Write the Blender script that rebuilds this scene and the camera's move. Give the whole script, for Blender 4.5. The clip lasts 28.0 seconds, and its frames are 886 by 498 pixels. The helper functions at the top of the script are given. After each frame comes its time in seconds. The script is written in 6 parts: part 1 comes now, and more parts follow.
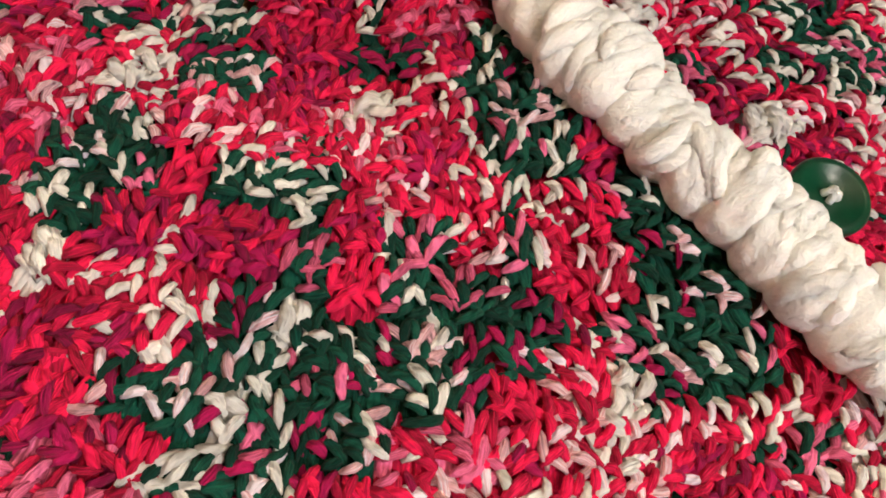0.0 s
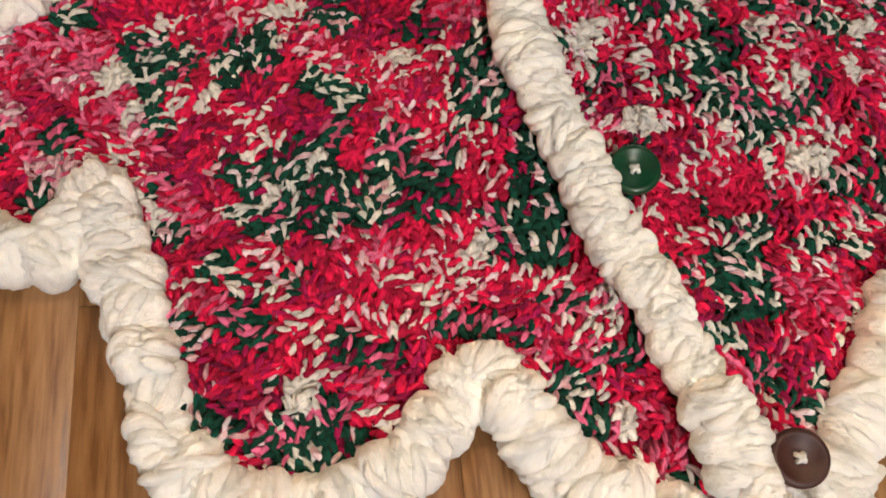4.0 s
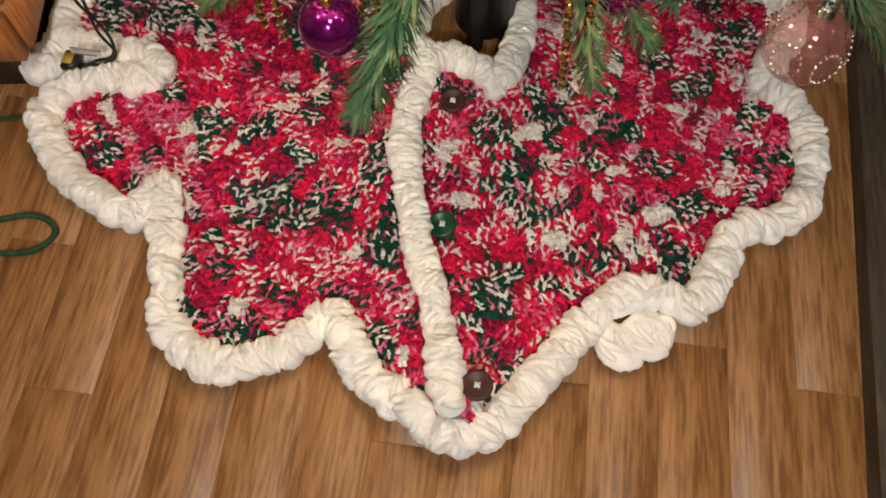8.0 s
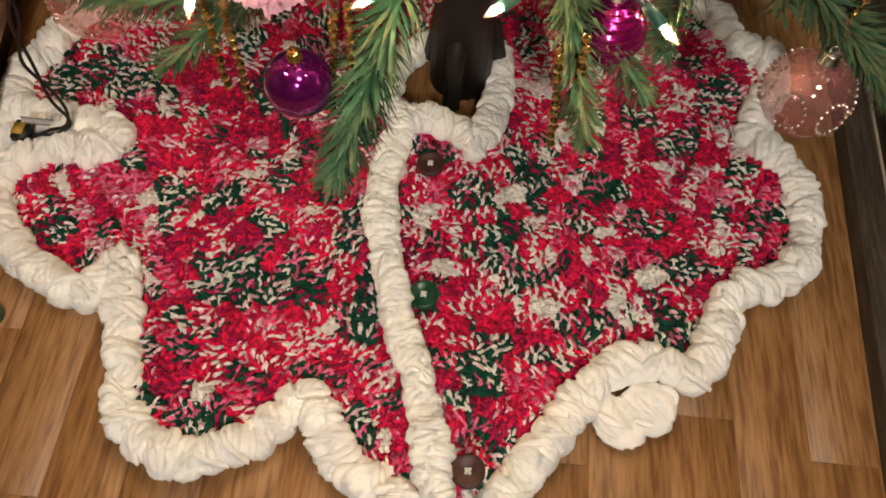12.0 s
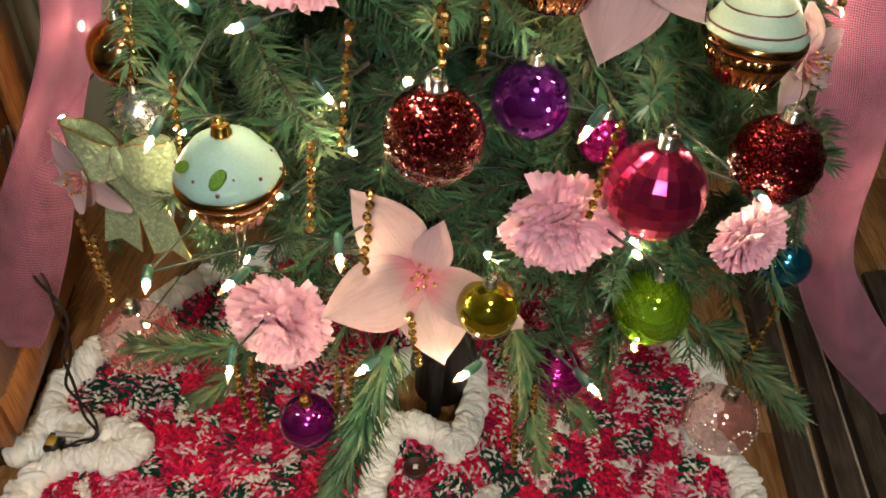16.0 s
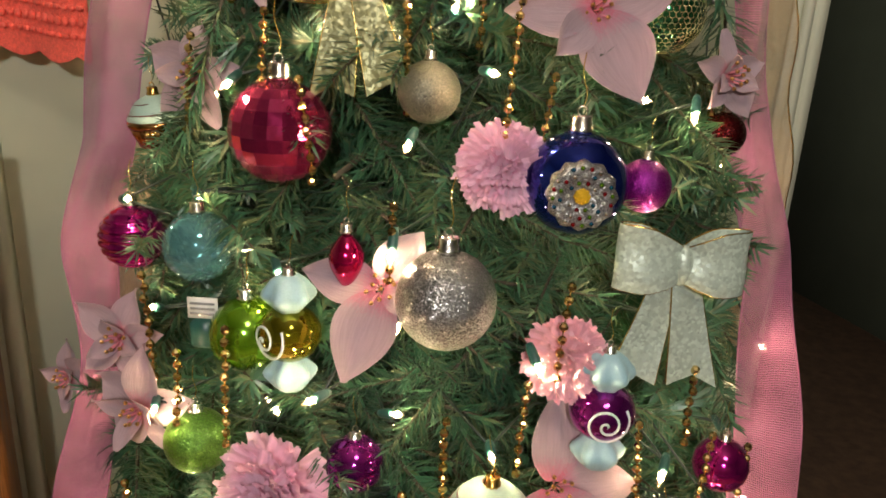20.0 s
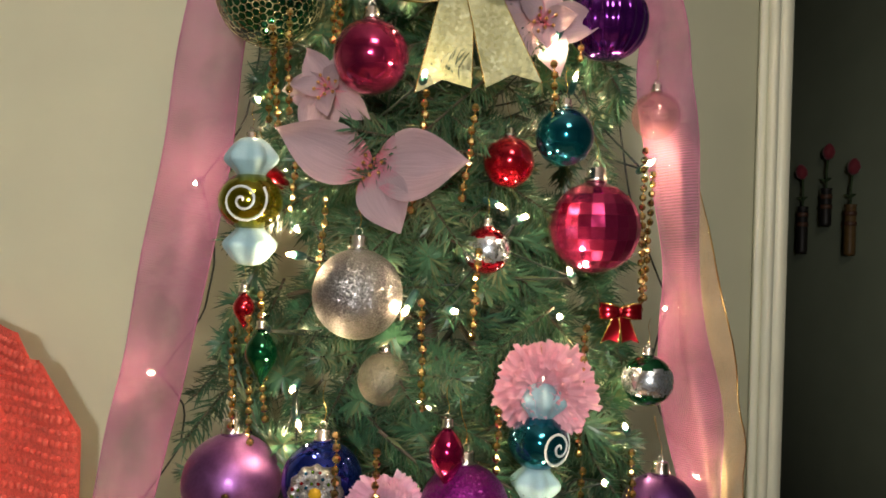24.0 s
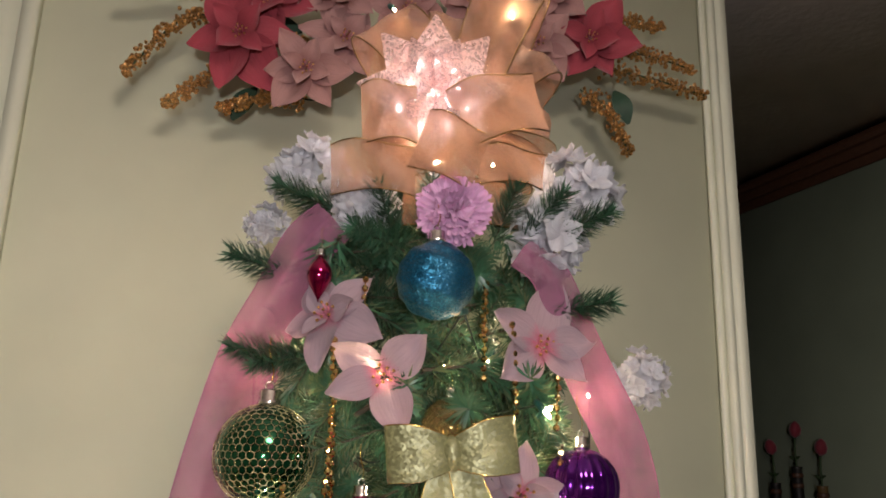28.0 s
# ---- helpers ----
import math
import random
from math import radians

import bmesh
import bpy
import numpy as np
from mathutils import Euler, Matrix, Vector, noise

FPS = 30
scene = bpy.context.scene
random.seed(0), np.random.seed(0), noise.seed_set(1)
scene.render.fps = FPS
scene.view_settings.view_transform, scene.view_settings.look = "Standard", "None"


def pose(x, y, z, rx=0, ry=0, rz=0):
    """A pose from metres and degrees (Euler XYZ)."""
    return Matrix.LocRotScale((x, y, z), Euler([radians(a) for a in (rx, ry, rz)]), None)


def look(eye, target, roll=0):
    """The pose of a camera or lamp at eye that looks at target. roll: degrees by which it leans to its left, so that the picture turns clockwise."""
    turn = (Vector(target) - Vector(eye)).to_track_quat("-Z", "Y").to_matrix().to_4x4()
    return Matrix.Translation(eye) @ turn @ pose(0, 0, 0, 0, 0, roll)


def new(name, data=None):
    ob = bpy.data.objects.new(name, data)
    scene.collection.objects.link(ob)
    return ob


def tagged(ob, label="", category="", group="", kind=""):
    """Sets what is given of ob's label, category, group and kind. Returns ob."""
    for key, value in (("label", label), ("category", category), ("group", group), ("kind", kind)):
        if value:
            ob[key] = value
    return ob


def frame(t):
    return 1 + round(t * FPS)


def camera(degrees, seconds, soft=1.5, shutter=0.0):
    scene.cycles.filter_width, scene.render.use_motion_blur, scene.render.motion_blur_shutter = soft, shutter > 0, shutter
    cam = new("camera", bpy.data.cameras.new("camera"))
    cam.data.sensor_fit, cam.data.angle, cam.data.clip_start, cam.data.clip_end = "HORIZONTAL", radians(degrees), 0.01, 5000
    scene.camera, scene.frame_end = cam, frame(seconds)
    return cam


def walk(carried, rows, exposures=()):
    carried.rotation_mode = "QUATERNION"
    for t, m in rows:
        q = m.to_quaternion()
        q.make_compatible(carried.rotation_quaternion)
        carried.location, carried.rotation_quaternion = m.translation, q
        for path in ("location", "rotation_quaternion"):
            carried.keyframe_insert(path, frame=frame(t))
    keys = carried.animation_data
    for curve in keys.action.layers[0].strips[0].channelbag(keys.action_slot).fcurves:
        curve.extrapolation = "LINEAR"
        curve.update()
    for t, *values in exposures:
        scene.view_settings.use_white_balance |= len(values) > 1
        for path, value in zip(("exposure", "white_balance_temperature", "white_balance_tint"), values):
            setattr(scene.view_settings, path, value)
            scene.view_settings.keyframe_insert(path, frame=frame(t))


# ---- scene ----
cam = camera(58.7, 28.0, 1.75)
PATH = [
    (0, (-0.222, -0.328, 0.234), (0.476, 0.38, -1.501), 22.0),
    (0.5, (-0.213, -0.32, 0.237), (0.486, 0.408, -1.49), 19.8),
    (1, (-0.206, -0.322, 0.253), (0.478, 0.42, -1.474), 18.2),
    (1.5, (-0.207, -0.324, 0.278), (0.464, 0.461, -1.434), 16.6),
    (2, (-0.202, -0.326, 0.288), (0.439, 0.486, -1.423), 14.8),
    (2.5, (-0.202, -0.33, 0.288), (0.407, 0.474, -1.439), 14.3),
    (3, (-0.207, -0.357, 0.302), (0.286, 0.376, -1.492), 14.7),
    (3.5, (-0.182, -0.414, 0.389), (0.096, 0.21, -1.491), 11.4),
    (4, (-0.157, -0.449, 0.421), (0.015, 0.221, -1.455), 9.7),
    (4.5, (-0.107, -0.479, 0.441), (0.006, 0.216, -1.431), 14.4),
    (6.5, (0.013, -0.494, 0.523), (-0.171, 0.159, -1.358), -1.7),
    (7, (0.015, -0.586, 0.676), (-0.083, 0.067, -1.212), 1.6),
    (7.5, (0.011, -0.62, 0.725), (-0.057, 0.136, -1.125), 2.1),
    (8, (0.016, -0.621, 0.732), (-0.053, 0.218, -1.083), 2.7),
    (8.5, (0.012, -0.633, 0.744), (-0.089, 0.244, -1.051), 1.8),
    (9, (0.015, -0.638, 0.754), (-0.067, 0.396, -0.956), 1.4),
    (9.5, (0.012, -0.651, 0.755), (-0.08, 0.392, -0.949), 1.6),
    (10, (0.008, -0.626, 0.726), (-0.08, 0.37, -1.006), 1.3),
    (10.5, (0.016, -0.592, 0.696), (-0.022, 0.387, -1.048), 2.8),
    (11, (0.012, -0.588, 0.693), (-0.009, 0.382, -1.056), 3.8),
    (11.5, (0.006, -0.592, 0.689), (-0.012, 0.391, -1.053), 4.3),
    (13.5, (0.006, -0.596, 0.685), (-0.012, 0.414, -1.041), 4.4),
    (14, (-0.001, -0.593, 0.703), (-0.003, 0.484, -0.983), 4.9),
    (14.5, (0.006, -0.61, 0.742), (-0.019, 0.624, -0.832), 3.6),
    (15, (0.007, -0.616, 0.773), (-0.023, 0.731, -0.705), 3.3),
    (15.5, (0.009, -0.62, 0.792), (-0.025, 0.801, -0.614), 3.2),
    (16, (0.01, -0.63, 0.82), (-0.031, 0.864, -0.509), 3.1),
    (16.5, (0.013, -0.635, 0.849), (-0.03, 0.929, -0.396), 3.2),
    (17, (0.014, -0.639, 0.876), (-0.033, 0.976, -0.303), 3.3),
    (17.5, (0.014, -0.638, 0.893), (-0.044, 1.024, -0.218), 3.3),
    (18, (0.015, -0.641, 0.923), (-0.047, 1.072, -0.108), 3.2),
    (18.5, (0.014, -0.643, 0.939), (-0.045, 1.123, 0.001), 3.3),
    (18.7, (0.011, -0.643, 0.948), (-0.032, 1.143, 0.049), 3.5),
    (19, (0.017, -0.646, 0.968), (-0.037, 1.164, 0.12), 3.3),
    (19.5, (0.017, -0.654, 0.992), (-0.027, 1.202, 0.251), 3.2),
    (20, (0.023, -0.645, 0.999), (-0.02, 1.244, 0.346), 2.8),
    (20.5, (0.026, -0.629, 1.045), (-0.014, 1.297, 0.506), 2.2),
    (21, (0.029, -0.626, 1.066), (-0.005, 1.321, 0.613), 1.9),
    (21.5, (0.031, -0.633, 1.085), (-0.002, 1.333, 0.72), 1.9),
    (22, (0.031, -0.638, 1.106), (-0.004, 1.345, 0.848), 1.8),
    (22.5, (0.023, -0.642, 1.158), (0.001, 1.351, 0.994), 1.1),
    (24.5, (0.024, -0.654, 1.267), (-0.001, 1.346, 1.271), 1.5),
    (25, (0.028, -0.647, 1.291), (0.014, 1.352, 1.345), 1.6),
    (25.5, (0.022, -0.656, 1.328), (0.019, 1.339, 1.463), 1.8),
    (26, (0.017, -0.663, 1.368), (0.039, 1.326, 1.572), 1.7),
    (26.5, (0.026, -0.677, 1.391), (0.032, 1.301, 1.688), 1.3),
    (27, (0.02, -0.702, 1.424), (0.031, 1.263, 1.796), 1.6),
    (27.5, (0.016, -0.711, 1.441), (0.03, 1.239, 1.886), 1.6),
    (28, (0.005, -0.721, 1.467), (0.04, 1.218, 1.955), 1.5),
]
walk(cam, [(t, look(eye, target, roll)) for t, eye, target, roll in PATH], [(0,.36,6200,11),(3,.33,6250,11),(4,.06,6350,11),(8,0,6550,10),(11.5,-.05,6850,9),(14,-.10,6900,9),(15.5,-.16,6800,5),(17,-.20,6750,6),(18,-.28,6700,6),(20,-.24,6700,8),(22,-.22,6650,7),(25,-.26,6450,11),(28,-.20,6350,16)])
# ---------- world and lamps ----------
TAU = 2 * math.pi
world = bpy.data.worlds.new("room_world")
world.use_nodes = True
world.node_tree.nodes["Background"].inputs[0].default_value = (1.0, 0.86, 0.72, 1)
world.node_tree.nodes["Background"].inputs[1].default_value = 0.02
scene.world = world


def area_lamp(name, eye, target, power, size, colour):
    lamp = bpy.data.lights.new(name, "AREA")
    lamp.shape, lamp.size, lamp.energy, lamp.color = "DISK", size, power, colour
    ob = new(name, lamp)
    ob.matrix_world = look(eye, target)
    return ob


# the lamp used for filming, and an added, unseen fill below the ceiling
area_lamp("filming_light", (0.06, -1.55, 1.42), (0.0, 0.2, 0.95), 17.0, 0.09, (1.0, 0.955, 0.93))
area_lamp("ceiling_fill", (0.35, -1.3, 2.38), (-0.1, -0.4, 0.0), 17.0, 0.45, (1.0, 0.85, 0.70))

# unseen fill aimed up to brighten the dark hall ceiling
area_lamp("hall_fill", (2.3, 1.9, 1.75), (2.0, 2.1, 2.45), 1.25, 0.3, (1.0, 0.85, 0.7))


# ---------- materials ----------
def nodes_of(m):
    m.use_nodes = True
    t = m.node_tree
    return t, t.nodes["Principled BSDF"]


def wire(t, a, b):
    t.links.new(a, b)


def noise_tex(t, scale, detail=3.0, coord="Object", stretch=None):
    c = t.nodes.new("ShaderNodeTexCoord")
    n = t.nodes.new("ShaderNodeTexNoise")
    n.inputs["Scale"].default_value, n.inputs["Detail"].default_value = scale, detail
    if stretch:
        mp = t.nodes.new("ShaderNodeMapping")
        mp.inputs["Scale"].default_value = stretch
        wire(t, c.outputs[coord], mp.inputs["Vector"])
        wire(t, mp.outputs[0], n.inputs["Vector"])
    else:
        wire(t, c.outputs[coord], n.inputs["Vector"])
    return n


def ramp(t, fac, stops):
    r = t.nodes.new("ShaderNodeValToRGB")
    while len(r.color_ramp.elements) < len(stops):
        r.color_ramp.elements.new(0.5)
    for e, (p, c) in zip(r.color_ramp.elements, stops):
        e.position, e.color = p, (*c, 1)
    wire(t, fac, r.inputs[0])
    return r


def bump(t, height, bsdf, strength=0.3, distance=0.002):
    b = t.nodes.new("ShaderNodeBump")
    b.inputs["Strength"].default_value, b.inputs["Distance"].default_value = strength, distance
    wire(t, height, b.inputs["Height"])
    wire(t, b.outputs[0], bsdf.inputs["Normal"])
    return b


def shade(c, k):
    return tuple(min(1.0, v * k) for v in c)


def mat(name, colour, rough=0.5, metal=0.0, vary=0.18, scale=60.0, relief=0.15, depth=0.001, coat=0.0, sheen=0.0):
    m = bpy.data.materials.new(name)
    t, b = nodes_of(m)
    n = noise_tex(t, scale, 4.0)
    r = ramp(t, n.outputs["Fac"], [(0.3, shade(colour, 1 - vary)), (0.7, shade(colour, 1 + vary))])
    wire(t, r.outputs[0], b.inputs["Base Color"])
    b.inputs["Roughness"].default_value, b.inputs["Metallic"].default_value = rough, metal
    b.inputs["Coat Weight"].default_value = coat
    b.inputs["Sheen Weight"].default_value = sheen
    if relief:
        bump(t, noise_tex(t, scale * 6, 2.0).outputs["Fac"], b, relief, depth)
    return m


def yarn(name, colour, vary=0.46, plied=True):
    """Soft spun yarn: twisted plies and fine fibres along the strand, fuzz at grazing angles."""
    m = bpy.data.materials.new(name)
    t, b = nodes_of(m)
    g = t.nodes.new("ShaderNodeNewGeometry")
    n = noise_tex(t, 140, 3.0)
    mx = t.nodes.new("ShaderNodeMath")
    mx.operation = "MULTIPLY_ADD"
    mx.inputs[1].default_value, mx.inputs[2].default_value = 0.42, 0.0
    wire(t, g.outputs["Random Per Island"], mx.inputs[0])
    ad = t.nodes.new("ShaderNodeMath")
    ad.operation = "MULTIPLY_ADD"
    ad.inputs[1].default_value = 0.4
    wire(t, n.outputs["Fac"], ad.inputs[0])
    wire(t, mx.outputs[0], ad.inputs[2])
    if plied:
        c = t.nodes.new("ShaderNodeTexCoord")
        mp = t.nodes.new("ShaderNodeMapping")
        mp.inputs["Scale"].default_value = (110, 20, 1)
        mp.inputs["Rotation"].default_value = (0, 0, 0.6)
        wire(t, c.outputs["UV"], mp.inputs["Vector"])
        fn = t.nodes.new("ShaderNodeTexNoise")
        fn.inputs["Scale"].default_value, fn.inputs["Detail"].default_value = 1.0, 3.0
        wire(t, mp.outputs[0], fn.inputs["Vector"])
        fibre = fn.outputs["Fac"]
    else:
        fn = noise_tex(t, 330, 5.0, stretch=(1.0, 0.4, 0.6))
        fn.inputs["Distortion"].default_value = 1.5
        fibre = fn.outputs["Fac"]
    a2 = t.nodes.new("ShaderNodeMath")
    a2.operation = "MULTIPLY_ADD"
    a2.inputs[1].default_value = 0.9
    wire(t, fibre, a2.inputs[0])
    wire(t, ad.outputs[0], a2.inputs[2])
    r = ramp(t, a2.outputs[0], [(0.42, shade(colour, 1 - vary * 1.5)), (0.78, colour), (1.05, shade(colour, 1 + vary * 2))])
    wire(t, r.outputs[0], b.inputs["Base Color"])
    b.inputs["Roughness"].default_value = 0.9
    b.inputs["Specular IOR Level"].default_value = 0.2
    b.inputs["Sheen Weight"].default_value = 0.07
    b.inputs["Sheen Roughness"].default_value = 0.5
    s = colour[:3]
    b.inputs["Sheen Tint"].default_value = (min(1, s[0] + 0.3), min(1, s[1] + 0.25), min(1, s[2] + 0.25), 1)
    if plied:
        sp = t.nodes.new("ShaderNodeSeparateXYZ")
        wire(t, c.outputs["UV"], sp.inputs[0])
        ph = t.nodes.new("ShaderNodeMath")
        ph.operation, ph.inputs[1].default_value = "MULTIPLY", 1100.0
        wire(t, sp.outputs[0], ph.inputs[0])
        p2 = t.nodes.new("ShaderNodeMath")
        p2.operation, p2.inputs[1].default_value = "MULTIPLY_ADD", TAU * 2
        wire(t, sp.outputs[1], p2.inputs[0])
        wire(t, ph.outputs[0], p2.inputs[2])
        sn = t.nodes.new("ShaderNodeMath")
        sn.operation = "SINE"
        wire(t, p2.outputs[0], sn.inputs[0])
        mixh = t.nodes.new("ShaderNodeMath")
        mixh.operation, mixh.inputs[1].default_value = "MULTIPLY_ADD", 0.35
        wire(t, sn.outputs[0], mixh.inputs[0])
        wire(t, fibre, mixh.inputs[2])
        fibre = mixh.outputs[0]
    bump(t, fibre, b, 0.9 if plied else 0.8, 0.0016 if plied else 0.0020)
    if not plied:
        b.inputs["Subsurface Weight"].default_value = 0.5
        b.inputs["Subsurface Radius"].default_value = (1.0, 0.9, 0.8)
        b.inputs["Subsurface Scale"].default_value = 0.006
    return m


def glitter(name, colour, metal=0.75, scale=95.0, rough=0.28, tilt=0.75, low=0.5, high=1.8):
    """Flakes that each face their own way."""
    m = bpy.data.materials.new(name)
    t, b = nodes_of(m)
    c = t.nodes.new("ShaderNodeTexCoord")
    v = t.nodes.new("ShaderNodeTexVoronoi")
    v.inputs["Scale"].default_value = scale
    wire(t, c.outputs["Object"], v.inputs["Vector"])
    s = t.nodes.new("ShaderNodeSeparateColor")
    wire(t, v.outputs["Color"], s.inputs[0])
    r = ramp(t, s.outputs[0], [(0.0, shade(colour, low)), (0.6, colour), (1.0, shade(colour, high))])
    wire(t, r.outputs[0], b.inputs["Base Color"])
    b.inputs["Metallic"].default_value, b.inputs["Roughness"].default_value = metal, rough
    g = t.nodes.new("ShaderNodeNewGeometry")
    sub = t.nodes.new("ShaderNodeVectorMath")
    sub.operation = "SUBTRACT"
    sub.inputs[1].default_value = (0.5, 0.5, 0.5)
    wire(t, v.outputs["Color"], sub.inputs[0])
    mul = t.nodes.new("ShaderNodeVectorMath")
    mul.operation = "SCALE"
    mul.inputs["Scale"].default_value = tilt
    wire(t, sub.outputs[0], mul.inputs[0])
    add = t.nodes.new("ShaderNodeVectorMath")
    wire(t, mul.outputs[0], add.inputs[0])
    wire(t, g.outputs["Normal"], add.inputs[1])
    nrm = t.nodes.new("ShaderNodeVectorMath")
    nrm.operation = "NORMALIZE"
    wire(t, add.outputs[0], nrm.inputs[0])
    wire(t, nrm.outputs[0], b.inputs["Normal"])
    return m


def shiny(name, colour, rough=0.12, metal=0.9, coat=0.5):
    m = bpy.data.materials.new(name)
    t, b = nodes_of(m)
    n = noise_tex(t, 30, 3.0)
    r = ramp(t, n.outputs["Fac"], [(0.3, shade(colour, 0.9)), (0.7, shade(colour, 1.1))])
    wire(t, r.outputs[0], b.inputs["Base Color"])
    rr = ramp(t, noise_tex(t, 9, 5.0).outputs["Fac"], [(0.3, (rough * 0.7,) * 3), (0.75, (rough * 1.5,) * 3)])
    wire(t, rr.outputs[0], b.inputs["Roughness"])
    b.inputs["Metallic"].default_value = metal
    b.inputs["Coat Weight"].default_value = coat
    b.inputs["Coat Roughness"].default_value = 0.05
    return m


def clear(name, colour, alpha=0.45, rough=0.06):
    """Thin tinted plastic."""
    m = bpy.data.materials.new(name)
    t, b = nodes_of(m)
    b.inputs["Base Color"].default_value = (*colour, 1)
    b.inputs["Roughness"].default_value = rough
    b.inputs["Metallic"].default_value = 0.7
    n = noise_tex(t, 40, 3.0)
    r = ramp(t, n.outputs["Fac"], [(0.3, (alpha * 0.85,) * 3), (0.7, (min(1, alpha * 1.15),) * 3)])
    wire(t, r.outputs[0], b.inputs["Alpha"])
    return m


def sheer(name, colour, alpha=0.8, glow=0.3, weave=260.0, across=12.5):
    """Woven see-through ribbon that lets light pass."""
    m = bpy.data.materials.new(name)
    t, b = nodes_of(m)
    c = t.nodes.new("ShaderNodeTexCoord")
    waves = []
    for axis, fine in (("X", across), ("Y", weave)):
        w = t.nodes.new("ShaderNodeTexWave")
        w.bands_direction = axis
        w.inputs["Scale"].default_value = fine
        wire(t, c.outputs["UV"], w.inputs["Vector"])
        waves.append(w)
    mx = t.nodes.new("ShaderNodeMath")
    mx.operation = "MULTIPLY"
    wire(t, waves[0].outputs["Fac"], mx.inputs[0])
    wire(t, waves[1].outputs["Fac"], mx.inputs[1])
    n = noise_tex(t, 26, 5.0)
    dense = t.nodes.new("ShaderNodeMath")
    dense.operation, dense.inputs[1].default_value = "MULTIPLY_ADD", 0.9
    wire(t, noise_tex(t, 9, 3.0).outputs["Fac"], dense.inputs[0])
    wire(t, mx.outputs[0], dense.inputs[2])
    r = ramp(t, dense.outputs[0], [(0.35, (min(1, alpha * 1.25),) * 3), (1.0, (alpha * 0.45,) * 3)])
    mc = t.nodes.new("ShaderNodeMath")
    mc.operation, mc.inputs[1].default_value = "MULTIPLY_ADD", -0.45
    wire(t, mx.outputs[0], mc.inputs[0])
    wire(t, n.outputs["Fac"], mc.inputs[2])
    cr = ramp(t, mc.outputs[0], [(0.05, shade(colour, 0.5)), (0.6, shade(colour, 1.25))])
    wire(t, cr.outputs[0], b.inputs["Base Color"])
    b.inputs["Roughness"].default_value = 0.5
    b.inputs["Sheen Weight"].default_value = 0.4
    tr = t.nodes.new("ShaderNodeBsdfTranslucent")
    wire(t, cr.outputs[0], tr.inputs["Color"])
    ms = t.nodes.new("ShaderNodeMixShader")
    ms.inputs[0].default_value = glow
    out = t.nodes["Material Output"]
    wire(t, b.outputs[0], ms.inputs[1])
    wire(t, tr.outputs[0], ms.inputs[2])
    gap = t.nodes.new("ShaderNodeBsdfTransparent")
    thread = t.nodes.new("ShaderNodeMixShader")
    wire(t, r.outputs[0], thread.inputs[0])
    wire(t, gap.outputs[0], thread.inputs[1])
    wire(t, ms.outputs[0], thread.inputs[2])
    wire(t, thread.outputs[0], out.inputs["Surface"])
    bump(t, mx.outputs[0], b, 0.5, 0.0008)
    return m


def petal_mat(name, base, tip, reach, glow=0.35):
    """Silk petal: one colour at the foot that fades along its length into another."""
    m = bpy.data.materials.new(name)
    t, b = nodes_of(m)
    c = t.nodes.new("ShaderNodeTexCoord")
    s = t.nodes.new("ShaderNodeSeparateXYZ")
    wire(t, c.outputs["UV"], s.inputs[0])
    n = noise_tex(t, 35, 4.0)
    ad = t.nodes.new("ShaderNodeMath")
    ad.operation = "MULTIPLY_ADD"
    ad.inputs[1].default_value = 0.25
    wire(t, n.outputs["Fac"], ad.inputs[0])
    wire(t, s.outputs[1], ad.inputs[2])
    r = ramp(t, ad.outputs[0], [(0.1, base), (reach + 0.12, tip), (1.0, shade(tip, 1.08))])
    mp = t.nodes.new("ShaderNodeMapping")
    mp.inputs["Scale"].default_value = (26, 3, 1)
    wire(t, c.outputs["UV"], mp.inputs["Vector"])
    vn = t.nodes.new("ShaderNodeTexNoise")
    vn.inputs["Scale"].default_value, vn.inputs["Detail"].default_value = 1.0, 4.0
    wire(t, mp.outputs[0], vn.inputs["Vector"])
    vr = t.nodes.new("ShaderNodeMapRange")
    vr.inputs["From Min"].default_value, vr.inputs["From Max"].default_value = 0.3, 0.7
    vr.inputs["To Min"].default_value, vr.inputs["To Max"].default_value = 0.90, 1.06
    wire(t, vn.outputs["Fac"], vr.inputs["Value"])
    hsv = t.nodes.new("ShaderNodeHueSaturation")
    wire(t, vr.outputs[0], hsv.inputs["Value"])
    wire(t, r.outputs[0], hsv.inputs["Color"])
    r = hsv
    wire(t, r.outputs[0], b.inputs["Base Color"])
    b.inputs["Roughness"].default_value = 0.7
    b.inputs["Sheen Weight"].default_value = 0.3
    tr = t.nodes.new("ShaderNodeBsdfTranslucent")
    wire(t, r.outputs[0], tr.inputs["Color"])
    ms = t.nodes.new("ShaderNodeMixShader")
    ms.inputs[0].default_value = glow
    wire(t, b.outputs[0], ms.inputs[1])
    wire(t, tr.outputs[0], ms.inputs[2])
    wire(t, ms.outputs[0], t.nodes["Material Output"].inputs["Surface"])
    bump(t, vn.outputs["Fac"], b, 0.3, 0.006)
    return m


def glow_mat(name, colour, strength):
    m = bpy.data.materials.new(name)
    t, b = nodes_of(m)
    b.inputs["Base Color"].default_value = (*colour, 1)
    b.inputs["Emission Color"].default_value = (*colour, 1)
    b.inputs["Emission Strength"].default_value = strength
    return m


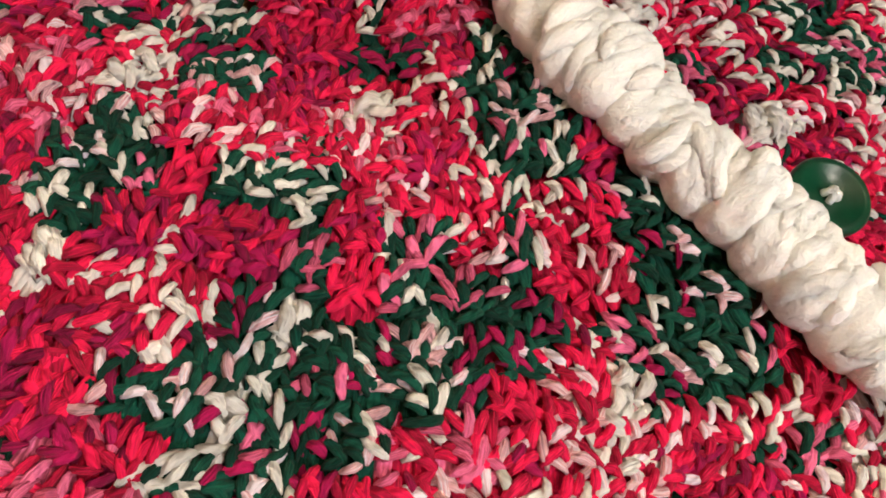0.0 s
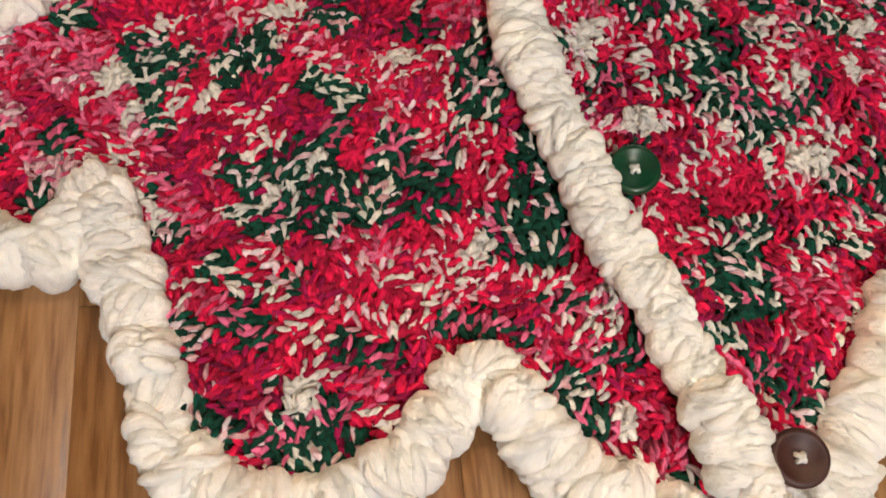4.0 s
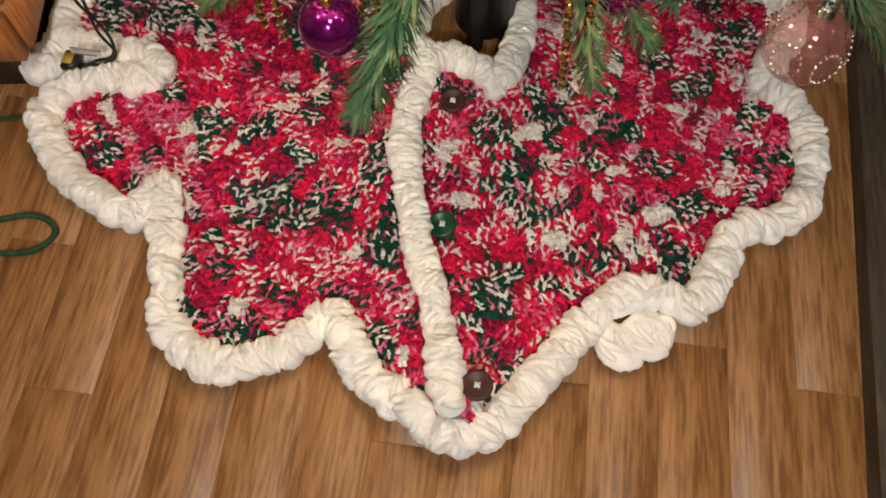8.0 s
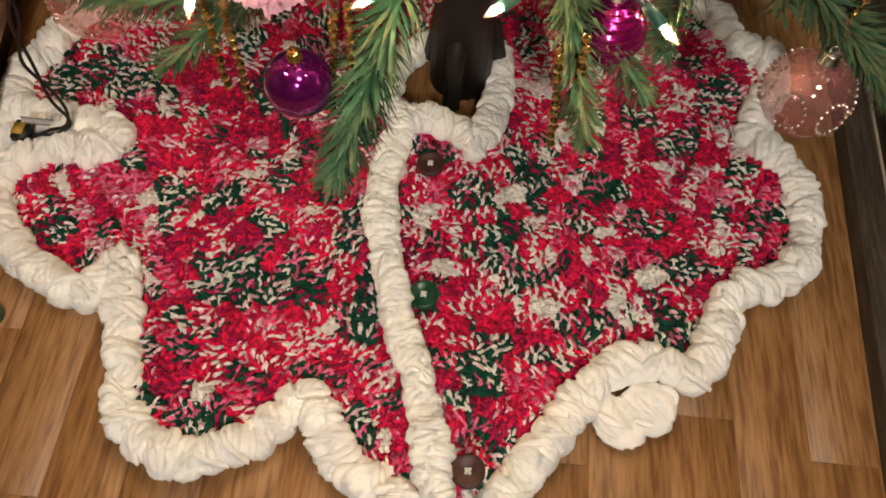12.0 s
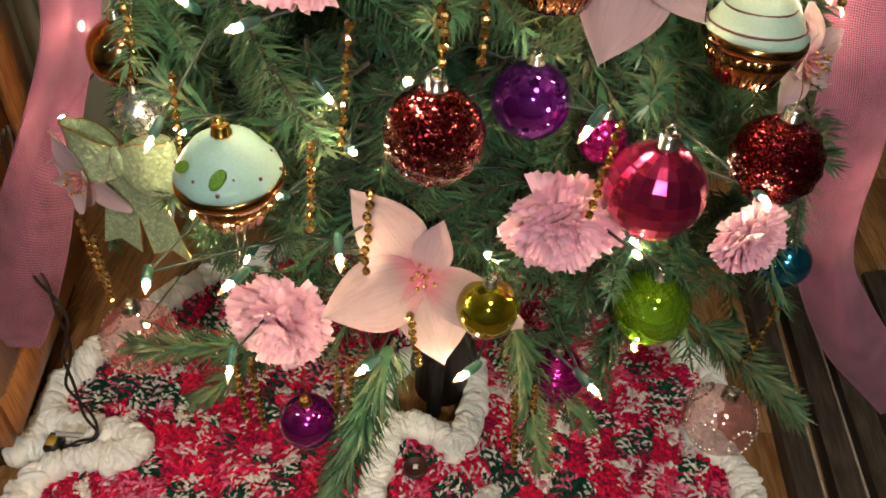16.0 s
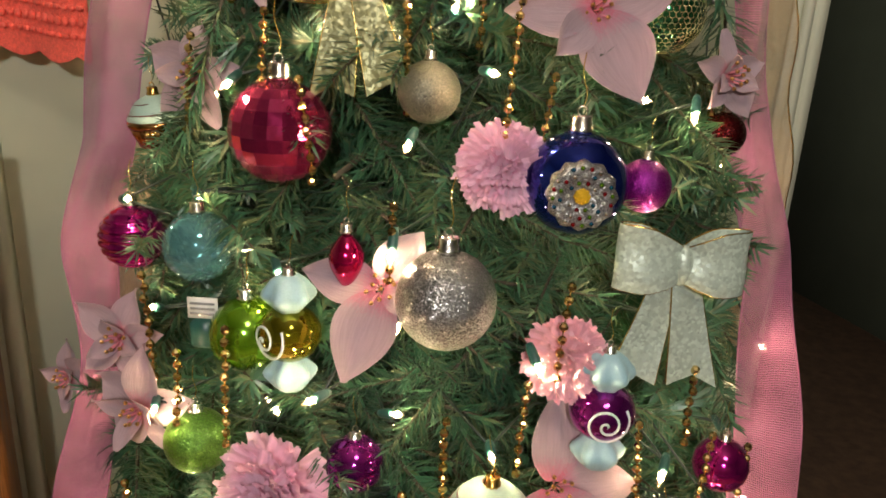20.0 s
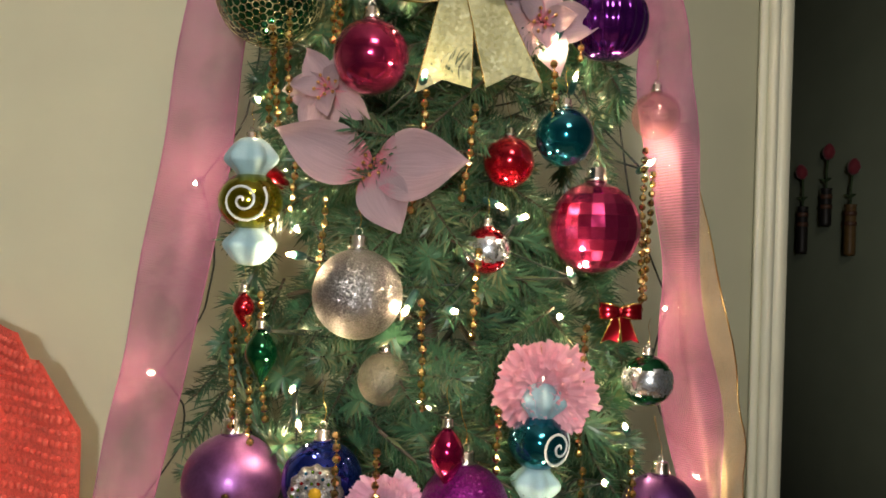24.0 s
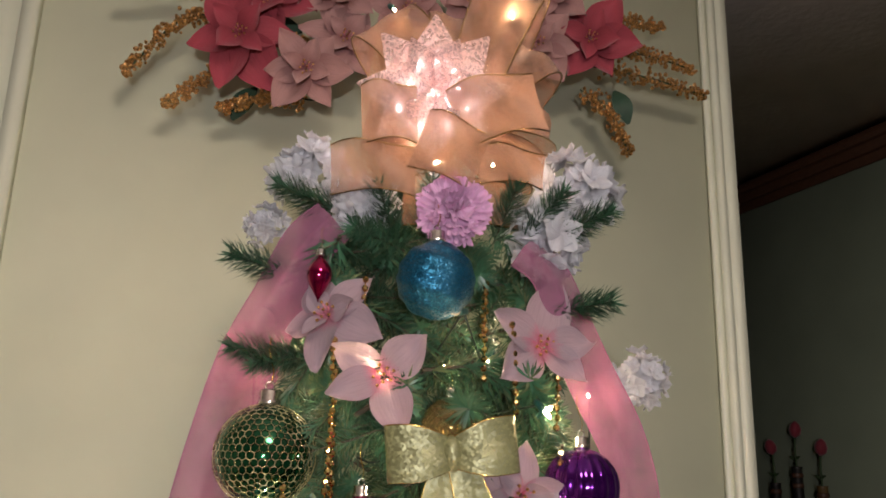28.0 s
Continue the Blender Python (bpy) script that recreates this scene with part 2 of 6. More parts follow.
def glow_glass(name, colour, strength):
    """Clear bulb glass filled with the filament's glow."""
    m = bpy.data.materials.new(name)
    t, b = nodes_of(m)
    b.inputs["Base Color"].default_value = (*colour, 1)
    b.inputs["Roughness"].default_value = 0.1
    b.inputs["Emission Color"].default_value = (*colour, 1)
    b.inputs["Emission Strength"].default_value = strength
    n = noise_tex(t, 300, 2.0)
    r = ramp(t, n.outputs["Fac"], [(0.3, (0.20,) * 3), (0.7, (0.36,) * 3)])
    wire(t, r.outputs[0], b.inputs["Alpha"])
    return m


def wood(name, dark, mid, light, rough=0.38, per_piece=True, along="Y"):
    m = bpy.data.materials.new(name)
    t, b = nodes_of(m)
    c = t.nodes.new("ShaderNodeTexCoord")
    oi = t.nodes.new("ShaderNodeObjectInfo")
    off = t.nodes.new("ShaderNodeVectorMath")
    off.operation = "SCALE"
    cmb = t.nodes.new("ShaderNodeCombineXYZ")
    for i in range(3):
        wire(t, oi.outputs["Random"], cmb.inputs[i])
    wire(t, cmb.outputs[0], off.inputs[0])
    off.inputs["Scale"].default_value = 37.0 if per_piece else 0.0
    add = t.nodes.new("ShaderNodeVectorMath")
    wire(t, c.outputs["Object"], add.inputs[0])
    wire(t, off.outputs[0], add.inputs[1])
    mp = t.nodes.new("ShaderNodeMapping")
    k = {"X": (1.2, 14, 14), "Y": (14, 1.2, 14), "Z": (14, 14, 1.2)}[along]
    mp.inputs["Scale"].default_value = k
    wire(t, add.outputs[0], mp.inputs["Vector"])
    big = t.nodes.new("ShaderNodeTexNoise")
    big.inputs["Scale"].default_value, big.inputs["Detail"].default_value = 1.6, 3.0
    big.inputs["Distortion"].default_value = 0.6
    wire(t, mp.outputs[0], big.inputs["Vector"])
    w = t.nodes.new("ShaderNodeMath")
    w.operation = "MULTIPLY"
    w.inputs[1].default_value = 9.0
    wire(t, big.outputs["Fac"], w.inputs[0])
    fr = t.nodes.new("ShaderNodeMath")
    fr.operation = "PINGPONG"
    fr.inputs[1].default_value = 1.0
    wire(t, w.outputs[0], fr.inputs[0])
    mp2 = t.nodes.new("ShaderNodeMapping")
    mp2.inputs["Scale"].default_value = tuple(v * 9 for v in k)
    wire(t, add.outputs[0], mp2.inputs["Vector"])
    fine = t.nodes.new("ShaderNodeTexNoise")
    fine.inputs["Scale"].default_value, fine.inputs["Detail"].default_value = 2.2, 4.0
    wire(t, mp2.outputs[0], fine.inputs["Vector"])
    mixv = t.nodes.new("ShaderNodeMath")
    mixv.operation = "MULTIPLY_ADD"
    mixv.inputs[1].default_value = 0.24
    streak = t.nodes.new("ShaderNodeMath")
    streak.operation = "MULTIPLY_ADD"
    streak.inputs[1].default_value, streak.inputs[2].default_value = 1.7, -0.36
    wire(t, fine.outputs["Fac"], streak.inputs[0])
    wire(t, fr.outputs[0], mixv.inputs[0])
    wire(t, streak.outputs[0], mixv.inputs[2])
    r = ramp(t, mixv.outputs[0], [(0.36, dark), (0.62, mid), (0.95, light)])
    hsv = t.nodes.new("ShaderNodeHueSaturation")
    vr = t.nodes.new("ShaderNodeMapRange")
    vr.inputs["To Min"].default_value, vr.inputs["To Max"].default_value = 0.95, 1.05
    wire(t, oi.outputs["Random"], vr.inputs["Value"])
    wire(t, vr.outputs[0], hsv.inputs["Value"])
    wire(t, r.outputs[0], hsv.inputs["Color"])
    wire(t, hsv.outputs[0], b.inputs["Base Color"])
    rr = ramp(t, fine.outputs["Fac"], [(0.3, (rough * 0.8,) * 3), (0.7, (rough * 1.25,) * 3)])
    wire(t, rr.outputs[0], b.inputs["Roughness"])
    bump(t, fine.outputs["Fac"], b, 0.12, 0.0008)
    return m


M_FLOOR = wood("oak_laminate", (0.165, 0.074, 0.024), (0.26, 0.130, 0.048), (0.345, 0.185, 0.076), 0.42)
M_SEAM = mat("floor_seam", (0.11, 0.06, 0.03), 0.7)
M_OAK = wood("oak_cabinet_wood", (0.22, 0.085, 0.022), (0.33, 0.13, 0.036), (0.42, 0.18, 0.055), 0.4, False, "Z")
M_DARKOAK = mat("dark_plinth", (0.06, 0.03, 0.015), 0.6)
M_WALL = mat("cream_wall_paint", (0.565, 0.585, 0.43), 0.75, 0, 0.05, 5.0, 0.25, 0.0015)
M_TRIM = mat("white_trim_paint", (0.66, 0.68, 0.54), 0.4, 0, 0.04, 8.0, 0.1, 0.001)
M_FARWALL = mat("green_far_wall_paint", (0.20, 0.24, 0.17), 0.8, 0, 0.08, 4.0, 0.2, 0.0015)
M_CEIL = mat("ceiling_plaster", (0.62, 0.56, 0.53), 0.9, 0, 0.06, 9.0, 0.5, 0.004)
M_CROWN = mat("dark_wood_moulding", (0.06, 0.025, 0.012), 0.5)
M_FARFLOOR = mat("dark_carpet", (0.07, 0.04, 0.022), 0.95, 0, 0.25, 40.0, 0.6, 0.004)
Y_RED = yarn("red_yarn", (0.52, 0.006, 0.052))
Y_PINK = yarn("pink_yarn", (0.68, 0.11, 0.22))
Y_GREEN = yarn("green_yarn", (0.003, 0.046, 0.028))
Y_WHITE = yarn("white_yarn", (0.78, 0.76, 0.71), 0.12)
Y_WINE = yarn("wine_yarn", (0.26, 0.004, 0.055))
Y_ROSE = yarn("rose_yarn", (0.82, 0.46, 0.50))
M_RUFFLE = yarn("white_chunky_yarn", (0.97, 0.95, 0.90), 0.03, False)
M_BTN_G = mat("green_button_plastic", (0.002, 0.045, 0.020), 0.28, 0, 0.12, 120, 0.05)
M_BTN_B = mat("brown_button_plastic", (0.040, 0.010, 0.007), 0.5, 0, 0.2, 200, 0.1)
M_NEEDLE = mat("green_needles", (0.034, 0.104, 0.054), 0.38, 0, 0.35, 25.0, 0)
M_NEEDLE2 = mat("pale_green_needles", (0.088, 0.122, 0.058), 0.38, 0, 0.35, 25.0, 0)
M_BARK = mat("twig_wire", (0.045, 0.035, 0.02), 0.7)
M_WIRE = mat("dark_green_cable", (0.010, 0.022, 0.016), 0.45)
M_SOCKET = mat("teal_lamp_socket", (0.010, 0.062, 0.052), 0.4)
M_BULB = glow_mat("lit_filament", (1.0, 0.72, 0.43), 2900.0)
M_BULBGLASS = glow_glass("lit_bulb_glass", (1.0, 0.74, 0.46), 0.6)
M_STARBULB = glow_mat("lit_star_bulb", (1.0, 0.80, 0.70), 150.0)
M_BLACK = mat("black_cable", (0.008, 0.007, 0.006), 0.5)
M_GOLD = shiny("gold_metal", (0.83, 0.52, 0.14), 0.16, 1.0)
M_GOLDBEAD = shiny("gold_bead_metal", (0.68, 0.48, 0.19), 0.16, 1.0)
M_DARKGOLD = shiny("dark_gold_wire", (0.30, 0.19, 0.07), 0.3, 1.0)
M_SILVER = shiny("silver_metal", (0.75, 0.74, 0.70), 0.2, 1.0)
M_PALEGOLD = shiny("pale_gold_wire", (0.72, 0.62, 0.36), 0.25, 1.0)
M_COPPER = shiny("copper_foil", (0.34, 0.175, 0.055), 0.12, 1.0)
B_PURPLE = shiny("purple_ball", (0.13, 0.012, 0.26), 0.08)
B_VIOLET = shiny("violet_ball", (0.22, 0.01, 0.22), 0.1)
B_MAGENTA = shiny("magenta_ball", (0.36, 0.008, 0.19), 0.12)
B_RUBY = shiny("ruby_spindle", (0.36, 0.004, 0.075), 0.1)
B_PINKD = shiny("raspberry_ball", (0.46, 0.03, 0.13), 0.14)
B_LAV = shiny("satin_mauve_ball", (0.20, 0.075, 0.23), 0.40, 0.85, 0.0)
B_PLUM = shiny("satin_plum_ball", (0.085, 0.028, 0.13), 0.36, 0.85, 0.0)
B_OLIVE = shiny("olive_ball", (0.24, 0.22, 0.01), 0.08)
B_LIME = shiny("lime_ball", (0.11, 0.25, 0.010), 0.14, 0.7)
B_RED = shiny("red_ball", (0.42, 0.006, 0.02), 0.12)
B_TEAL = shiny("teal_ball", (0.004, 0.13, 0.19), 0.1)
B_BLUE = shiny("blue_ball", (0.012, 0.16, 0.30), 0.14)
B_NAVY = shiny("navy_ball", (0.006, 0.022, 0.24), 0.1)
B_GREEN = shiny("green_ball", (0.003, 0.10, 0.035), 0.08)
B_SILVERB = shiny("silver_blue_ball", (0.42, 0.46, 0.50), 0.25)
G_SILVER = glitter("silver_glitter", (0.23, 0.225, 0.22))
G_CHAMP = glitter("champagne_glitter", (0.12, 0.115, 0.085), 0.4, 110.0, 0.4)
G_RED = glitter("dark_red_glitter", (0.060, 0.003, 0.005), 0.9, 44, 0.2, 0.9, 0.3, 2.6)
G_MAG = glitter("magenta_glitter", (0.17, 0.006, 0.16))
G_LIME = glitter("lime_glitter", (0.085, 0.19, 0.03))
G_BLUE = glitter("blue_glitter", (0.012, 0.11, 0.20), 0.7)
G_GOLD = glitter("gold_glitter", (0.52, 0.30, 0.11), 0.9, 500)
G_MINT = glitter("mint_sequins", (0.27, 0.36, 0.23), 0.25, 420, 0.4, 0.28, 0.78, 1.3)
G_GOLDBOW = glitter("pale_gold_sequins", (0.235, 0.235, 0.11), 0.3, 420, 0.4, 0.28, 0.78, 1.3)
G_WHITE = glitter("white_sequins", (0.40, 0.47, 0.40), 0.2, 420, 0.4, 0.28, 0.78, 1.3)
C_PINK = clear("clear_pink_plastic", (0.56, 0.26, 0.27), 0.42)
C_BLUE = clear("clear_blue_plastic", (0.13, 0.36, 0.44), 0.45)
C_GOLD = clear("clear_amber_plastic", (0.36, 0.27, 0.10), 0.55)
C_LIME = clear("clear_lime_plastic", (0.13, 0.30, 0.012), 0.8)
R_PINK = sheer("pink_sheer_ribbon", (0.44, 0.17, 0.295), 0.60, 0.42, 300.0, 12.5)
R_BOW = sheer("gold_sheer_bow", (0.56, 0.31, 0.18), 0.46, 0.35, 160.0, 120.0)
R_GOLD = sheer("gold_sheer_ribbon", (0.62, 0.46, 0.27), 0.46, 0.36)
P_WHITE = petal_mat("blush_petal", (0.66, 0.18, 0.27), (0.50, 0.385, 0.43), 0.26, 0.5)
P_CARN = petal_mat("carnation_petal", (0.86, 0.44, 0.56), (0.88, 0.64, 0.76), 0.5, 0.6)
P_CORAL = petal_mat("coral_petal", (0.84, 0.32, 0.40), (0.86, 0.54, 0.62), 0.6, 0.5)
P_RED = petal_mat("red_silk_petal", (0.19, 0.010, 0.024), (0.40, 0.050, 0.075), 0.7, 0.2)
P_HYD = petal_mat("white_hydrangea_petal", (0.80, 0.79, 0.82), (0.86, 0.87, 0.90), 0.5, 0.7)
P_LILAC = petal_mat("lilac_petal", (0.72, 0.24, 0.50), (0.74, 0.44, 0.66), 0.6, 0.3)
P_DUSTY = petal_mat("dusty_rose_petal", (0.27, 0.10, 0.10), (0.50, 0.28, 0.26), 0.6, 0.3)
P_STAR = petal_mat("pearl_star_petal", (0.80, 0.58, 0.56), (0.84, 0.66, 0.64), 0.5, 0.6)
star_tree, star_bsdf = nodes_of(P_STAR)
star_bsdf.inputs["Roughness"].default_value = 0.16
star_crease = noise_tex(star_tree, 9, 5.0)
star_crease.inputs["Distortion"].default_value = 2.2
bump(star_tree, star_crease.outputs["Fac"], star_bsdf, 0.9, 0.06)
star_film = ramp(star_tree, star_crease.outputs["Fac"], [(0.40, (0.92,) * 3), (0.50, (0.62,) * 3), (0.60, (0.25,) * 3)])
star_clear = star_tree.nodes.new("ShaderNodeBsdfTransparent")
star_mix = star_tree.nodes.new("ShaderNodeMixShader")
star_out = star_tree.nodes["Material Output"]
wire(star_tree, star_film.outputs[0], star_mix.inputs[0])
wire(star_tree, star_clear.outputs[0], star_mix.inputs[1])
wire(star_tree, star_out.inputs["Surface"].links[0].from_socket, star_mix.inputs[2])
wire(star_tree, star_mix.outputs[0], star_out.inputs["Surface"])
M_LEAF = mat("dark_silk_leaf", (0.02, 0.055, 0.03), 0.6)
M_FROST = mat("mint_frosting", (0.32, 0.45, 0.38), 0.45, 0, 0.06, 40, 0.2)
M_MINT = mat("blue_mint_frosting", (0.30, 0.49, 0.45), 0.4, 0, 0.06, 40, 0.2)
M_CREAM = mat("pale_blue_candy_end", (0.28, 0.45, 0.50), 0.4, 0, 0.08, 50, 0.2)
M_SWIRL = mat("white_glitter_line", (0.56, 0.60, 0.60), 0.5)
M_BROWN = mat("brown_glitter_line", (0.12, 0.035, 0.03), 0.5)
M_TAG = mat("white_paper_tag", (0.62, 0.62, 0.60), 0.7)
M_TAGBAR = mat("grey_print", (0.22, 0.22, 0.22), 0.8)
M_CORAL = yarn("coral_yarn", (0.72, 0.12, 0.09), 0.15, False)
M_GREENYARN = yarn("dark_green_yarn", (0.015, 0.04, 0.02))
M_SLAT = wood("dark_brown_slat", (0.022, 0.017, 0.013), (0.040, 0.031, 0.024), (0.07, 0.055, 0.044), 0.4, True, "Y")
M_SLATEDGE = mat("pale_slat_edge", (0.42, 0.37, 0.30), 0.6)
M_STEM = mat("plant_stem", (0.03, 0.06, 0.02), 0.7)
M_YELLOW = mat("yellow_card", (0.50, 0.32, 0.05), 0.6)
M_LEAFG = mat("green_glitter_leaf", (0.10, 0.24, 0.02), 0.5, 0, 0.4, 900, 0.5)
M_YELJEWEL = shiny("yellow_jewel", (0.75, 0.45, 0.03), 0.1, 0.4)
M_TAN = mat("tan_glass", (0.10, 0.06, 0.02), 0.4)
M_JEWEL = glitter("mixed_jewels", (0.55, 0.55, 0.50), 0.5, 20, 0.1)


# ---------- mesh helpers ----------
class Shape:
    """Collects verts, faces, material slots and UVs of one mesh."""

    def __init__(self):
        self.v, self.f, self.m, self.uv = [], [], [], {}

    def grid(self, rows, closed=False, slot=0, cap=False, uv=None):
        base, nr, nc = len(self.v), len(rows), len(rows[0])
        for r in rows:
            self.v.extend(r)
        for i in range(nr - 1):
            for j in range(nc if closed else nc - 1):
                k = (j + 1) % nc
                self.f.append((base + i * nc + j, base + i * nc + k, base + (i + 1) * nc + k, base + (i + 1) * nc + j))
                self.m.append(slot)
                if uv:
                    self.uv[len(self.f) - 1] = (uv(i, j), uv(i, j + 1), uv(i + 1, j + 1), uv(i + 1, j))
        if cap:
            self.f.append(tuple(base + j for j in reversed(range(nc))))
            self.f.append(tuple(base + (nr - 1) * nc + j for j in range(nc)))
            self.m += [slot, slot]
        return self

    def tube(self, path, radius, sides=6, slot=0, cap=True):
        path = [Vector(p) for p in path]
        rows, n = [], len(path)
        up = Vector((0.31, 0.17, 0.93))
        for i, p in enumerate(path):
            d = (path[min(i + 1, n - 1)] - path[max(i - 1, 0)])
            d = d.normalized() if d.length > 1e-9 else Vector((0, 0, 1))
            if abs(d.dot(up)) > 0.97:
                up = Vector((0.93, 0.2, 0.3))
            a = d.cross(up).normalized()
            b = a.cross(d)
            r = radius(i / max(1, n - 1)) if callable(radius) else radius
            rows.append([tuple(p + a * (r * math.cos(TAU * j / sides)) + b * (r * math.sin(TAU * j / sides))) for j in range(sides)])
        return self.grid(rows, True, slot, cap)

    def spin(self, profile, sides=24, slot=0, wobble=None, cap=True):
        rows = []
        for r, z in profile:
            rows.append([((r * (wobble(TAU * j / sides, z) if wobble else 1)) * math.cos(TAU * j / sides), (r * (wobble(TAU * j / sides, z) if wobble else 1)) * math.sin(TAU * j / sides), z) for j in range(sides)])
        return self.grid(rows, True, slot, cap)

    def ball(self, c, r, nu=12, nv=8, slot=0):
        r = r if isinstance(r, tuple) else (r, r, r)
        rows = []
        for i in range(nv + 1):
            a = math.pi * (i + 0.02) / (nv + 0.04)
            rows.append([(c[0] + r[0] * math.sin(a) * math.cos(TAU * j / nu), c[1] + r[1] * math.sin(a) * math.sin(TAU * j / nu), c[2] - r[2] * math.cos(a)) for j in range(nu)])
        return self.grid(rows, True, slot, True)

    def box(self, lo, hi, slot=0, bevel=0.0):
        (x0, y0, z0), (x1, y1, z1) = lo, hi
        c = bevel
        rows = [[(x0 + k, y0 + k, z), (x1 - k, y0 + k, z), (x1 - k, y1 - k, z), (x0 + k, y1 - k, z)] for z, k in ((z0, c), (z0 + c, 0), (z1 - c, 0), (z1, c))] if c else [[(x0, y0, z), (x1, y0, z), (x1, y1, z), (x0, y1, z)] for z in (z0, z1)]
        return self.grid(rows, True, slot, True)

    def sheet(self, fn, nu, nv, thick, slot=0):
        """A thin leaf of cloth with two faces: fn(u, v) gives the middle surface."""
        P = [[Vector(fn(i / nu, j / nv)) for j in range(nv + 1)] for i in range(nu + 1)]
        for s in (1, -1):
            rows = []
            for i in range(nu + 1):
                row = []
                for j in range(nv + 1):
                    a = P[min(i + 1, nu)][j] - P[max(i - 1, 0)][j]
                    b = P[i][min(j + 1, nv)] - P[i][max(j - 1, 0)]
                    n = a.cross(b)
                    n = n.normalized() if n.length > 1e-12 else Vector((0, 0, 1))
                    row.append(tuple(P[i][j] + n * (s * thick / 2)))
                rows.append(row if s > 0 else row[::-1])
            self.grid(rows, False, slot, False, (lambda i, j: (j / nv, i / nu)) if s > 0 else (lambda i, j: (1 - j / nv, i / nu)))
        return self

    def move(self, m, start=0):
        self.v[start:] = [tuple(m @ Vector(p)) for p in self.v[start:]]
        return self

    def data(self, name, mats, smooth=True):
        me = bpy.data.meshes.new(name)
        me.from_pydata(self.v, [], self.f)
        for m in (mats if isinstance(mats, (list, tuple)) else [mats]):
            me.materials.append(m)
        me.polygons.foreach_set("material_index", self.m)
        me.polygons.foreach_set("use_smooth", [smooth] * len(self.f))
        if self.uv:
            layer = me.uv_layers.new(name="weave").data
            for k, q in self.uv.items():
                for li, c in zip(me.polygons[k].loop_indices, q):
                    layer[li].uv = c
        me.update()
        return me


def thing(name, m, label, category, group="", kind=""):
    ob = new(name)
    ob.empty_display_size = 0.02
    ob.matrix_world = m
    return tagged(ob, label, category, group, kind)


def part(name, shape, material, parent, label="", m=None, smooth=True):
    me = shape if isinstance(shape, bpy.types.Mesh) else shape.data(name, material, smooth)
    ob = new(name, me)
    ob.parent = parent
    if m is not None:
        ob.matrix_local = m
    if label:
        ob["label"] = label
    return ob


def solid(name, shape, material, label, category, kind="", m=None, group="", smooth=True):
    ob = new(name, shape if isinstance(shape, bpy.types.Mesh) else shape.data(name, material, smooth))
    if m is not None:
        ob.matrix_world = m
    return tagged(ob, label, category, group, kind)


def curve_points(pts, n, closed=False):
    """Catmull-Rom through the points, n steps a span."""
    P = [Vector(p) for p in pts]
    out, k = [], len(P)
    for i in range(k if closed else k - 1):
        a, b, c, d = (P[(i - 1) % k], P[i], P[(i + 1) % k], P[(i + 2) % k]) if closed else (P[max(i - 1, 0)], P[i], P[i + 1], P[min(i + 2, k - 1)])
        for j in range(n):
            t = j / n
            out.append(0.5 * ((2 * b) + (c - a) * t + (2 * a - 5 * b + 4 * c - d) * t * t + (3 * b - a - 3 * c + d) * t ** 3))
    if not closed:
        out.append(P[-1])
    return out


def facing(direction, up=(0, 0, 1)):
    """A turn that lays local z along direction and local y towards up."""
    z = Vector(direction).normalized()
    x = Vector(up).cross(z)
    x = x.normalized() if x.length > 1e-6 else Vector((1, 0, 0))
    y = z.cross(x)
    return Matrix((x, y, z)).transposed().to_4x4()


def at(p, turn=None):
    return Matrix.Translation(p) @ (turn if turn is not None else Matrix.Identity(4))


# ---------- the room ----------
# the wall behind the tree runs slightly away from the viewer towards its right end
WALL = Matrix.Translation((-0.60, 0.36, 0)) @ pose(0, 0, 0, 0, 0, 9.5)
JAMB = 1.135
floor = thing("floor", Matrix.Identity(4), "oak laminate floor in narrow strips", "floor", kind="structure")
part("floor_base", Shape().box((-2.3, -2.6, -0.06), (2.7, 3.2, -0.004)), M_SEAM, floor)
solid("wall_north", Shape().box((-1.8, 0, 0), (JAMB - 0.02, 0.11, 2.45)), M_WALL, "smooth cream painted wall behind the tree", "wall", "structure", WALL)
solid("wall_west", Shape().box((-2.4, -2.6, 0), (-2.3, 3.2, 2.45)), M_WALL, "plain cream painted wall", "wall", "structure")
solid("wall_south", Shape().box((-2.3, -2.7, 0), (2.7, -2.6, 2.45)), M_WALL, "plain cream painted wall", "wall", "structure")
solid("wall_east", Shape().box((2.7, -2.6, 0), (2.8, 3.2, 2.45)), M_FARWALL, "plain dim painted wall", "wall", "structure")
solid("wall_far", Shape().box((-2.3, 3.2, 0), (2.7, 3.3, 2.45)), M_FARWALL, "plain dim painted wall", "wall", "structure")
solid("ceiling", Shape().box((-2.4, -2.7, 2.45), (2.8, 3.3, 2.55)), M_CEIL, "flat plastered ceiling", "ceiling", "structure")
# the hall beyond the opening
HALL = Matrix.Translation((1.20, 1.98, 0)) @ pose(0, 0, 0, 0, 0, -72)
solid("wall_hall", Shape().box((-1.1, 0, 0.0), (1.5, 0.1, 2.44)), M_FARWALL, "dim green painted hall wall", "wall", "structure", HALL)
crown = Shape()
for i, (d, z0, z1) in enumerate(((0.012, 2.34, 2.437), (0.03, 2.37, 2.437), (0.05, 2.40, 2.437))):
    crown.box((-1.1, -d, z0), (1.5, -0.001 - 0.003 * i, z1 - 0.002 * i), 0, 0.003)
solid("crown_moulding", crown, M_CROWN, "dark wooden moulding along the hall ceiling", "moulding", "structure", HALL)
solid("hall_carpet", Shape().box((0.62, 0.72, -0.003), (2.3, 2.9, 0.012), 0, 0.004), M_FARFLOOR, "dark brown carpet in the dim hall", "carpet", "structure")
